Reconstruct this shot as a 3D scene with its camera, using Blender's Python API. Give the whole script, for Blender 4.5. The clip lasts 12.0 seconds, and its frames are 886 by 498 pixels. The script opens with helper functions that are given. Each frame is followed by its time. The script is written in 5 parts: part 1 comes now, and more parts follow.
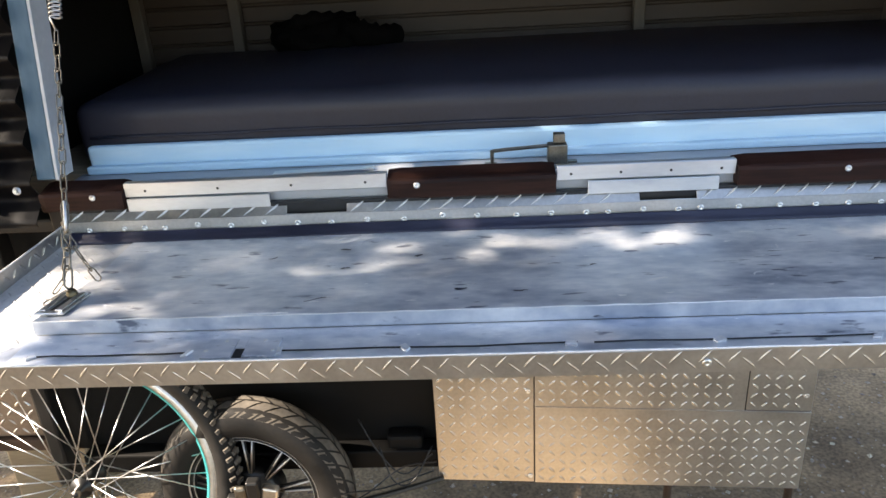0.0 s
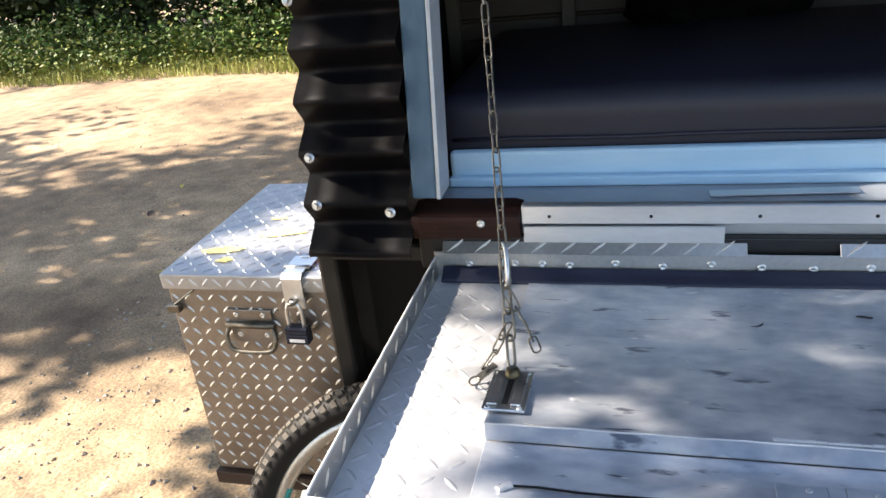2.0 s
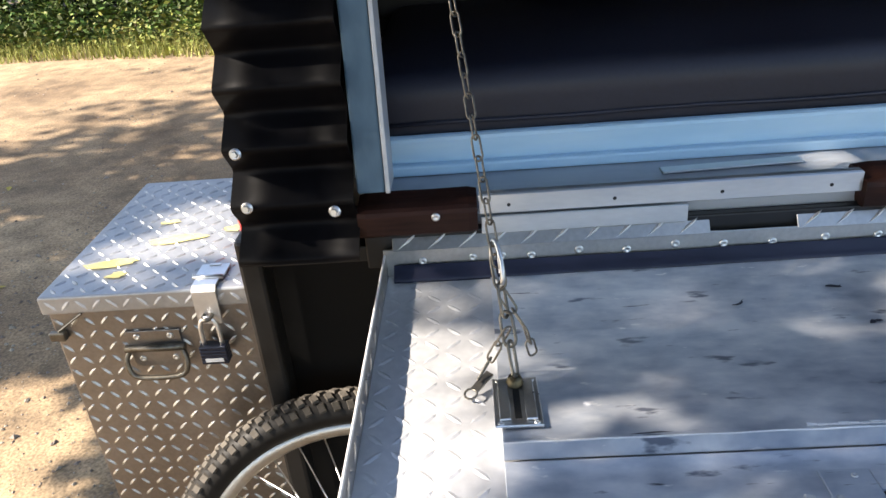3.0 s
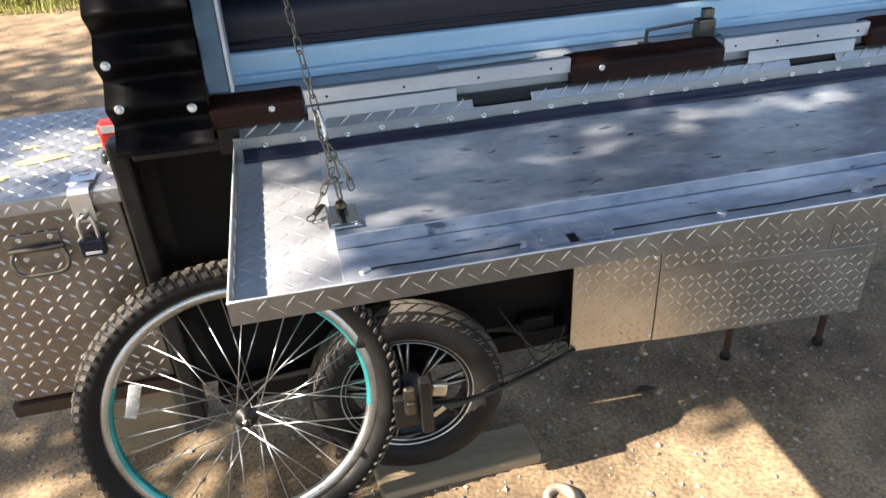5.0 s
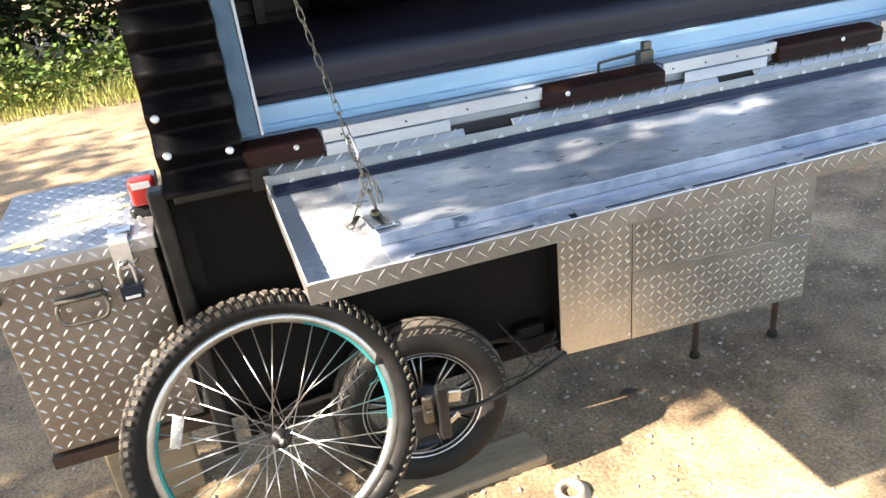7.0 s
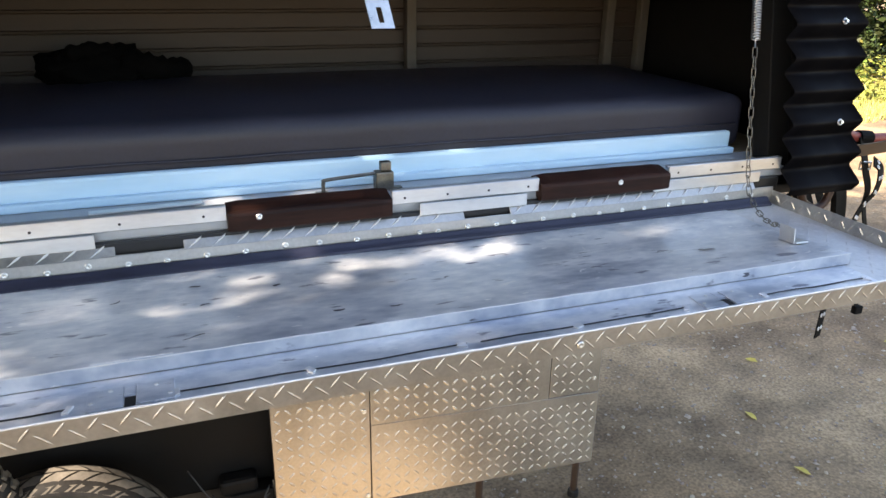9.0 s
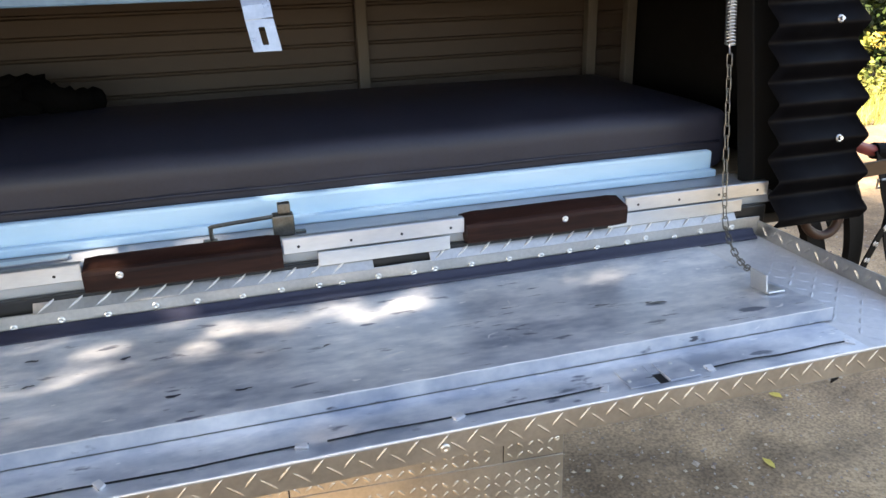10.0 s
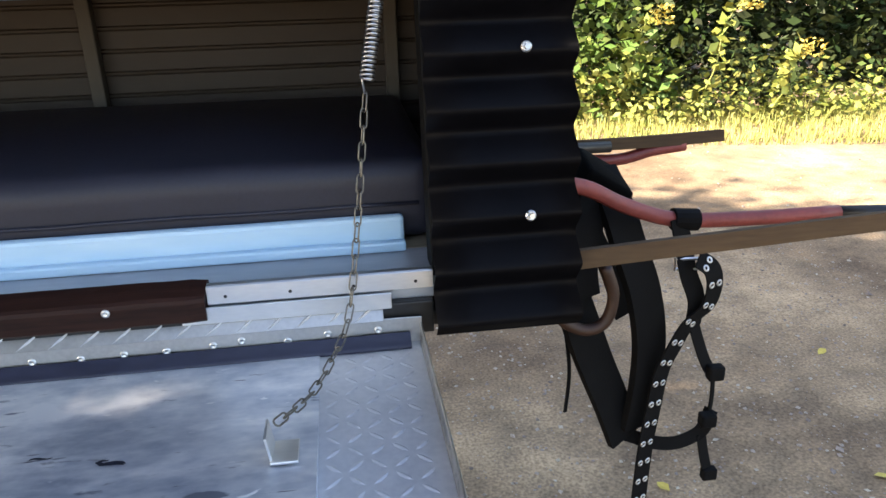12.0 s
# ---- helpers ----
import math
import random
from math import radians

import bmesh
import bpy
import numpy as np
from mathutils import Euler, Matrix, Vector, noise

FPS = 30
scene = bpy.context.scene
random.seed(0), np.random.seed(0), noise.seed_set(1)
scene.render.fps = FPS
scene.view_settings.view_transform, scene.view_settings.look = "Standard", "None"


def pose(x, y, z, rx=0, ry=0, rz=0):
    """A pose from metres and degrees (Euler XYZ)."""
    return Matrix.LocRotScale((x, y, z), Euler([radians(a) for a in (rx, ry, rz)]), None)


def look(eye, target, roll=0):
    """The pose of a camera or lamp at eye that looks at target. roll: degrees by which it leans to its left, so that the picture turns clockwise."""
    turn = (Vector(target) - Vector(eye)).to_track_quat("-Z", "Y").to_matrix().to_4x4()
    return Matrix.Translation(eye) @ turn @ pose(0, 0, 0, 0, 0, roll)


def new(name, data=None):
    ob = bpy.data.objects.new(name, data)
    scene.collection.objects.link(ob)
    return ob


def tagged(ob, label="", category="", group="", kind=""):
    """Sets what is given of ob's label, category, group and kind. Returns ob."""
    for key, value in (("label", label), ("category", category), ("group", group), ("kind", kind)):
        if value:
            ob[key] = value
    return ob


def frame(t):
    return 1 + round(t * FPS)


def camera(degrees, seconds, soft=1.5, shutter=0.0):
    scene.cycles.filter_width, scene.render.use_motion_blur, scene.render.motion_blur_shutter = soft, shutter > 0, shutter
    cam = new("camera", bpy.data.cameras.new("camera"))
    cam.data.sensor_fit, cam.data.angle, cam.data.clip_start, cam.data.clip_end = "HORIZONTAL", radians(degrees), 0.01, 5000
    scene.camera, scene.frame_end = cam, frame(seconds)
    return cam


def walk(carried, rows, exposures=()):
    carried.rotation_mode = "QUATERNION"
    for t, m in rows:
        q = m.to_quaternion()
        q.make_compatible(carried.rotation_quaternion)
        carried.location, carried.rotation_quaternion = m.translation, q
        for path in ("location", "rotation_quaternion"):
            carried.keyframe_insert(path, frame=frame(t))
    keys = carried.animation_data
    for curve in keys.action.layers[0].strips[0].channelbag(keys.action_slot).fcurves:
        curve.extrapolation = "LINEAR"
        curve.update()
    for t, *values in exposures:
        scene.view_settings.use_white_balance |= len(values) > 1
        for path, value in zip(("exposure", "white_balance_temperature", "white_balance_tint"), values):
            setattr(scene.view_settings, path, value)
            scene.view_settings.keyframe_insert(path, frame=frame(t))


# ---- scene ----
cam = camera(62.0, 12.0)
PATH = [
    (0, (-0.128, -1.171, 1.346), (-0.248, 0.793, 0.478), -3.4),
    (0.5, (-0.236, -1.134, 1.373), (-0.362, 0.838, 0.526), -3.9),
    (0.8, (-0.306, -1.097, 1.374), (-0.467, 0.859, 0.494), -4.0),
    (1, (-0.377, -1.100, 1.373), (-0.565, 0.858, 0.503), -4.6),
    (1.5, (-0.492, -1.034, 1.353), (-0.884, 0.858, 0.411), -3.4),
    (2, (-0.592, -0.877, 1.335), (-1.138, 0.992, 0.424), -6.5),
    (2.5, (-0.647, -0.806, 1.327), (-1.002, 1.080, 0.358), -4.2),
    (2.7, (-0.684, -0.805, 1.327), (-0.905, 1.097, 0.347), -4.7),
    (4.3, (-0.835, -0.949, 1.336), (-0.717, 0.888, 0.225), -2.7),
    (4.5, (-0.821, -0.987, 1.336), (-0.600, 0.845, 0.233), -1.6),
    (5, (-0.748, -1.153, 1.367), (-0.402, 0.636, 0.229), -3.3),
    (5.5, (-0.763, -1.235, 1.333), (-0.288, 0.547, 0.228), -3.1),
    (6, (-0.830, -1.242, 1.347), (-0.273, 0.577, 0.345), -5.0),
    (6.5, (-0.920, -1.288, 1.350), (-0.359, 0.556, 0.398), -5.6),
    (6.7, (-0.947, -1.308, 1.348), (-0.396, 0.541, 0.401), -6.5),
    (8.3, (-0.624, -1.361, 1.346), (-0.022, 0.505, 0.464), -5.4),
    (8.5, (-0.570, -1.345, 1.346), (0.043, 0.537, 0.507), -4.9),
    (9, (-0.357, -1.200, 1.348), (0.349, 0.676, 0.569), 1.0),
    (9.5, (-0.195, -1.115, 1.347), (0.577, 0.741, 0.584), -1.9),
    (10, (-0.057, -1.081, 1.349), (0.491, 0.851, 0.584), -1.7),
    (10.4, (0.074, -1.055, 1.371), (0.798, 0.854, 0.693), 0.5),
    (10.5, (0.112, -1.067, 1.368), (0.784, 0.863, 0.702), -0.8),
    (11, (0.303, -1.015, 1.359), (0.950, 0.907, 0.647), -2.4),
    (11.5, (0.560, -0.899, 1.368), (1.264, 0.975, 0.584), 0.7),
    (12, (0.760, -0.882, 1.353), (1.035, 1.097, 0.556), -1.4),
]
walk(cam, [(t, look(eye, target, roll)) for t, eye, target, roll in PATH], [(0.0, 2.45, 7400, 15), (2.0, 2.1, 6900, 14), (4.5, 1.85, 6950, 14), (5.2, 1.85, 6800, 14), (6.2, 2.3, 6900, 14), (9.0, 2.68, 7600, 16), (10.3, 2.85, 7800, 17), (11.2, 3.1, 7900, 18), (11.5, 3.0, 7700, 17), (12.0, 2.55, 7300, 16)])

# ---------- world, sun, exposure ----------
SUN_WAY = Vector((1.08, 0.10, -0.86)).normalized()
world = bpy.data.worlds.new("world")
scene.world = world
world.use_nodes = True
wn = world.node_tree
sky = wn.nodes.new("ShaderNodeTexSky")
sky.sky_type, sky.sun_disc = "NISHITA", False
sky.sun_elevation = math.asin(-SUN_WAY.z)
sky.sun_rotation = math.atan2(-SUN_WAY.x, -SUN_WAY.y)
wn.links.new(sky.outputs[0], wn.nodes["Background"].inputs[0])
wn.nodes["Background"].inputs[1].default_value = 0.118
sun = new("sun", bpy.data.lights.new("sun", "SUN"))
sun.data.energy, sun.data.angle, sun.data.color = 4.5, radians(0.5), (1.0, 0.94, 0.84)
sun.rotation_euler = SUN_WAY.to_track_quat("-Z", "Y").to_euler()


# ---------- materials ----------
def ramp(nt, a, b, lo=0.3, hi=0.7):
    r = nt.nodes.new("ShaderNodeValToRGB")
    r.color_ramp.elements[0].position, r.color_ramp.elements[1].position = lo, hi
    r.color_ramp.elements[0].color, r.color_ramp.elements[1].color = (*a, 1), (*b, 1)
    return r


def mat(name, a, b=None, rough=0.5, rough2=None, metal=0.0, scale=8.0, fine=90.0, bump=0.15, bump_size=0.002, stretch=(1, 1, 1), detail=6.0, lo=0.3, hi=0.7, spread=0.0, trans=0.0, coat=0.0, spec=0.5):
    """A surface with variation at two scales, in object space: two colours, gloss that varies, fine relief."""
    m = bpy.data.materials.new(name)
    m.use_nodes = True
    nt = m.node_tree
    p = nt.nodes["Principled BSDF"]
    co = nt.nodes.new("ShaderNodeTexCoord")
    mp = nt.nodes.new("ShaderNodeMapping")
    mp.inputs["Scale"].default_value = stretch
    nt.links.new(co.outputs["Object"], mp.inputs[0])
    big, small = nt.nodes.new("ShaderNodeTexNoise"), nt.nodes.new("ShaderNodeTexNoise")
    for n, s in ((big, scale), (small, fine)):
        n.inputs["Scale"].default_value, n.inputs["Detail"].default_value = s, detail
        nt.links.new(mp.outputs[0], n.inputs["Vector"])
    mix = nt.nodes.new("ShaderNodeMath")
    mix.operation = "MULTIPLY_ADD"
    mix.inputs[1].default_value = 0.35
    nt.links.new(small.outputs["Fac"], mix.inputs[0])
    sc = nt.nodes.new("ShaderNodeMath")
    sc.operation = "MULTIPLY"
    sc.inputs[1].default_value = 0.65
    nt.links.new(big.outputs["Fac"], sc.inputs[0])
    nt.links.new(sc.outputs[0], mix.inputs[2])
    r = ramp(nt, a, b or a, lo, hi)
    nt.links.new(mix.outputs[0], r.inputs[0])
    colour = r.outputs[0]
    if spread:
        info, hsv = nt.nodes.new("ShaderNodeNewGeometry"), nt.nodes.new("ShaderNodeHueSaturation")
        mr = nt.nodes.new("ShaderNodeMapRange")
        mr.inputs[3].default_value, mr.inputs[4].default_value = 1 - spread, 1 + spread
        nt.links.new(info.outputs["Random Per Island"], mr.inputs[0])
        nt.links.new(mr.outputs[0], hsv.inputs["Value"])
        mh = nt.nodes.new("ShaderNodeMapRange")
        mh.inputs[3].default_value, mh.inputs[4].default_value = 0.5 - spread * 0.08, 0.5 + spread * 0.05
        nt.links.new(info.outputs["Random Per Island"], mh.inputs[0])
        nt.links.new(mh.outputs[0], hsv.inputs["Hue"])
        nt.links.new(colour, hsv.inputs["Color"])
        colour = hsv.outputs[0]
    nt.links.new(colour, p.inputs["Base Color"])
    rr = nt.nodes.new("ShaderNodeMapRange")
    rr.inputs[1].default_value, rr.inputs[2].default_value = lo, hi
    rr.inputs[3].default_value, rr.inputs[4].default_value = rough, rough if rough2 is None else rough2
    nt.links.new(mix.outputs[0], rr.inputs[0])
    nt.links.new(rr.outputs[0], p.inputs["Roughness"])
    p.inputs["Metallic"].default_value = metal
    p.inputs["Coat Weight"].default_value = coat
    p.inputs["Specular IOR Level"].default_value = spec
    if trans:
        p.inputs["Transmission Weight"].default_value = trans
    if bump:
        bp = nt.nodes.new("ShaderNodeBump")
        bp.inputs["Strength"].default_value, bp.inputs["Distance"].default_value = bump, bump_size
        nt.links.new(small.outputs["Fac"], bp.inputs["Height"])
        nt.links.new(bp.outputs[0], p.inputs["Normal"])
    return m


# tool box: sun on the lid and dark reflections on the sides, put into the colours
LIDPLATE = mat("worn_sunlit_lid_plate", (0.38, 0.385, 0.39), (0.56, 0.56, 0.56), 0.42, 0.58, 0.75, 9, 120, 0.14, 0.001)
BOXPLATE = mat("shade_toned_tread_plate", (0.27, 0.255, 0.245), (0.42, 0.40, 0.385), 0.32, 0.44, 1.0, 7, 160, 0.12, 0.001)
TREAD = mat("tread_plate_aluminium", (0.40, 0.385, 0.36), (0.62, 0.60, 0.565), 0.34, 0.48, 1.0, 9, 160, 0.12, 0.001)
SCUFFED = mat("scuffed_tread_plate", (0.50, 0.51, 0.53), (0.74, 0.74, 0.74), 0.42, 0.58, 0.62, 9, 120, 0.14, 0.001)
SHEET = mat("smooth_aluminium", (0.41, 0.46, 0.54), (0.83, 0.84, 0.85), 0.34, 0.52, 0.62, 9, 44, 0.12, 0.001, (0.8, 1.5, 1), lo=0.38, hi=0.62)


def scuff(m):
    """Dark scuffs and pale rubbed spots on a metal sheet."""
    nt = m.node_tree
    p = nt.nodes["Principled BSDF"]
    co = nt.nodes.new("ShaderNodeTexCoord")
    col = p.inputs["Base Color"].links[0].from_socket
    for scale, at, stretch, tone, lo, hi in ((30, 0.0, (0.5, 1.6, 1), (0.20, 0.22, 0.27), 0.645, 0.70), (75, 7.3, (0.5, 1.4, 1), (0.85, 0.85, 0.85), 0.68, 0.73), (70, 3.1, (0.25, 2.5, 1), (0.12, 0.12, 0.14), 0.70, 0.74)):
        mp, n, rr, mx = nt.nodes.new("ShaderNodeMapping"), nt.nodes.new("ShaderNodeTexNoise"), nt.nodes.new("ShaderNodeMapRange"), nt.nodes.new("ShaderNodeMix")
        mp.inputs["Scale"].default_value, mp.inputs["Location"].default_value, mp.inputs["Rotation"].default_value = stretch, (at, at, 0), (0, 0, 0.35)
        n.inputs["Scale"].default_value, n.inputs["Detail"].default_value = scale, 5
        rr.inputs[1].default_value, rr.inputs[2].default_value = lo, hi
        mx.data_type = "RGBA"
        nt.links.new(co.outputs["Object"], mp.inputs[0])
        nt.links.new(mp.outputs[0], n.inputs["Vector"])
        nt.links.new(n.outputs["Fac"], rr.inputs[0])
        nt.links.new(rr.outputs[0], mx.inputs["Factor"])
        nt.links.new(col, mx.inputs["A"])
        mx.inputs["B"].default_value = (*tone, 1)
        col = mx.outputs["Result"]
    nt.links.new(col, p.inputs["Base Color"])


scuff(SHEET)
ALU = mat("mill_aluminium", (0.66, 0.66, 0.64), (0.82, 0.82, 0.8), 0.3, 0.5, 1.0, 14, 220, 0.1, 0.0006, (0.3, 1, 1))
WELD = mat("weld_bead", (0.66, 0.66, 0.66), (0.86, 0.86, 0.86), 0.35, 0.5, 0.5, 60, 300, 0.4, 0.002)
ZINC = mat("zinc_steel", (0.5, 0.51, 0.52), (0.72, 0.72, 0.72), 0.25, 0.4, 1.0, 30, 200, 0.1, 0.0005)
CHAIN = mat("dull_chain_steel", (0.11, 0.10, 0.085), (0.26, 0.24, 0.20), 0.35, 0.5, 1.0, 60, 300, 0.1, 0.0005)
BRASS = mat("tarnished_brass", (0.10, 0.078, 0.045), (0.2, 0.155, 0.09), 0.35, 0.5, 1.0, 60, 300, 0.1, 0.0005)
SKIN = mat("black_corrugated_sheet", (0.0015, 0.0015, 0.0022), (0.0045, 0.0045, 0.006), 0.42, 0.52, 0.0, 10, 120, 0.05, 0.0006, spec=0.075)
BLACK = mat("black_painted_board", (0.003, 0.003, 0.003), (0.008, 0.0075, 0.007), 0.55, 0.75, 0.0, 6, 60, 0.2, 0.001, spec=0.14)
BROWN = mat("brown_lining", (0.028, 0.018, 0.012), (0.048, 0.033, 0.022), 0.55, 0.7, 0.0, 5, 80, 0.1, 0.001, (0.3, 1, 1))
POST = mat("dark_wood_post", (0.055, 0.046, 0.037), (0.095, 0.08, 0.062), 0.6, 0.8, 0.0, 8, 70, 0.2, 0.001, (1, 1, 0.2))
PAINT = mat("pale_blue_paint", (0.36, 0.59, 0.78), (0.54, 0.73, 0.86), 0.35, 0.5, 0.0, 12, 70, 0.1, 0.001, (0.2, 1, 1))
JAMB = mat("worn_slate_blue_paint", (0.045, 0.095, 0.145), (0.105, 0.175, 0.24), 0.45, 0.65, 0.0, 12, 90, 0.15, 0.001, (1, 1, 0.3), spec=0.3)
BLUEGREY = mat("worn_blue_grey_paint", (0.065, 0.135, 0.21), (0.14, 0.24, 0.33), 0.4, 0.6, 0.0, 12, 90, 0.15, 0.001, (1, 1, 0.3))
GREY = mat("grey_metal_ledge", (0.36, 0.39, 0.43), (0.54, 0.56, 0.58), 0.4, 0.55, 0.35, 10, 90, 0.1, 0.001, (0.2, 1, 1))
PLY = mat("raw_plywood_edge", (0.13, 0.10, 0.065), (0.33, 0.265, 0.18), 0.7, 0.85, 0.0, 10, 80, 0.25, 0.001, (0.2, 1, 3))
DARKWOOD = mat("dark_stained_hardwood", (0.006, 0.0026, 0.002), (0.046, 0.018, 0.0125), 0.42, 0.6, 0.0, 16, 120, 0.3, 0.001, (0.15, 2, 2), spec=0.16)
VINYL = mat("black_vinyl", (0.011, 0.012, 0.021), (0.024, 0.025, 0.040), 0.42, 0.55, 0.0, 5, 200, 0.12, 0.0008, spec=0.44)
CLOTH = mat("black_cloth", (0.0015, 0.0015, 0.0015), (0.003, 0.003, 0.003), 0.9, 0.95, 0.0, 14, 200, 0.4, 0.002, spec=0.05)
NAVY = mat("dark_blue_rubber_flap", (0.007, 0.008, 0.02), (0.025, 0.028, 0.055), 0.35, 0.5, 0.0, 18, 90, 0.2, 0.002, (0.3, 1, 1))
RUBBER = mat("tyre_rubber", (0.007, 0.0065, 0.006), (0.022, 0.020, 0.018), 0.45, 0.75, 0.0, 20, 160, 0.2, 0.001, spec=0.22)
DUSTY = mat("dusty_tyre_tread", (0.035, 0.031, 0.026), (0.15, 0.13, 0.105), 0.8, 0.95, 0.0, 14, 120, 0.3, 0.001)
TEAL = mat("teal_anodised_rim", (0.03, 0.30, 0.32), (0.06, 0.42, 0.42), 0.3, 0.4, 0.5, 20, 100, 0.05, 0.0005)
RIMMETAL = mat("scuffed_rim_aluminium", (0.5, 0.49, 0.46), (0.74, 0.72, 0.68), 0.3, 0.45, 1.0, 20, 140, 0.1, 0.0005)
SPOKEMETAL = mat("spoke_steel", (0.75, 0.75, 0.75), (0.9, 0.9, 0.9), 0.35, 0.45, 1.0, 40, 200, 0.0)
BLACKMETAL = mat("black_enamel", (0.01, 0.01, 0.01), (0.02, 0.02, 0.02), 0.3, 0.45, 0.2, 20, 140, 0.05, 0.0005)
CLEAR = mat("cloudy_reflector_plastic", (0.7, 0.7, 0.68), (0.85, 0.85, 0.82), 0.2, 0.35, 0.0, 40, 300, 0.3, 0.001, trans=0.5)
REDPLASTIC = mat("red_plastic", (0.5, 0.02, 0.015), (0.6, 0.04, 0.03), 0.25, 0.35, 0.0, 20, 200, 0.05, 0.0005, coat=0.3)
REDPAINT = mat("faded_red_paint", (0.15, 0.022, 0.018), (0.30, 0.062, 0.05), 0.4, 0.6, 0.0, 14, 120, 0.15, 0.0008)
POLE = mat("weathered_wood_pole", (0.050, 0.028, 0.014), (0.12, 0.072, 0.036), 0.65, 0.85, 0.0, 12, 90, 0.4, 0.001, (0.2, 2, 2), spec=0.2)
WEB = mat("black_nylon_webbing", (0.003, 0.003, 0.0035), (0.007, 0.007, 0.007), 0.7, 0.85, 0.0, 30, 400, 0.4, 0.001, spec=0.1)
LEATHER = mat("brown_leather", (0.022, 0.009, 0.005), (0.05, 0.02, 0.010), 0.45, 0.6, 0.0, 20, 160, 0.2, 0.001)
RUST = mat("rusty_brown_steel", (0.045, 0.028, 0.02), (0.1, 0.06, 0.04), 0.6, 0.8, 0.3, 16, 120, 0.3, 0.001)
TIMBER = mat("grey_weathered_timber", (0.2, 0.15, 0.09), (0.36, 0.28, 0.18), 0.8, 0.95, 0.0, 9, 80, 0.5, 0.003, (0.3, 2, 2))
LOCKBODY = mat("dark_blue_lock_body", (0.012, 0.016, 0.03), (0.02, 0.025, 0.045), 0.3, 0.4, 0.2, 20, 160, 0.05, 0.0005)
WHITE = mat("white_print", (0.75, 0.75, 0.75), (0.8, 0.8, 0.8), 0.5, 0.5, 0.0, 20, 100, 0.0)
YELLOW = mat("yellow_paint_smear", (0.62, 0.54, 0.16), (0.76, 0.70, 0.36), 0.5, 0.7, 0.0, 30, 120, 0.2, 0.001)
CONCRETE = mat("pale_cement", (0.26, 0.21, 0.165), (0.36, 0.31, 0.25), 0.8, 0.95, 0.0, 20, 160, 0.4, 0.002)
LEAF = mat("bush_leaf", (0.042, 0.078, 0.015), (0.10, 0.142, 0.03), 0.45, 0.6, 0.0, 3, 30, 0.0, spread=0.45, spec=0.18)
# darker copy of the bush leaf, with the trees' shade put into its colour
LEAF_SHADE = mat("shaded_leaf", (0.014, 0.026, 0.007), (0.035, 0.05, 0.014), 0.5, 0.65, 0.0, 3, 30, 0.0, spread=0.45, spec=0.18)
# yellow-green leaf, lightened so that sunlight is partly in the colour
LEAF_SUN = mat("sunlit_yellow_green_leaf", (0.12, 0.15, 0.03), (0.24, 0.245, 0.06), 0.5, 0.6, 0.0, 2, 30, 0.0, spread=0.4, spec=0.18)
GRASS = mat("verge_grass", (0.20, 0.23, 0.05), (0.46, 0.44, 0.15), 0.6, 0.8, 0.0, 1.5, 20, 0.0, spread=0.4, spec=0.18)
BARK = mat("bark", (0.05, 0.04, 0.03), (0.11, 0.09, 0.07), 0.85, 0.95, 0.0, 6, 40, 0.6, 0.01, (1, 1, 0.3))
FALLEN = mat("fallen_yellow_leaf", (0.42, 0.32, 0.05), (0.55, 0.45, 0.1), 0.6, 0.8, 0.0, 30, 100, 0.1, 0.001)
DEADLEAF = mat("dead_brown_leaf", (0.03, 0.02, 0.014), (0.07, 0.045, 0.03), 0.7, 0.9, 0.0, 30, 100, 0.2, 0.001)
PEBBLE = mat("gravel_stone", (0.15, 0.125, 0.10), (0.42, 0.365, 0.30), 0.8, 0.95, 0.0, 20, 200, 0.2, 0.001, spread=0.4)


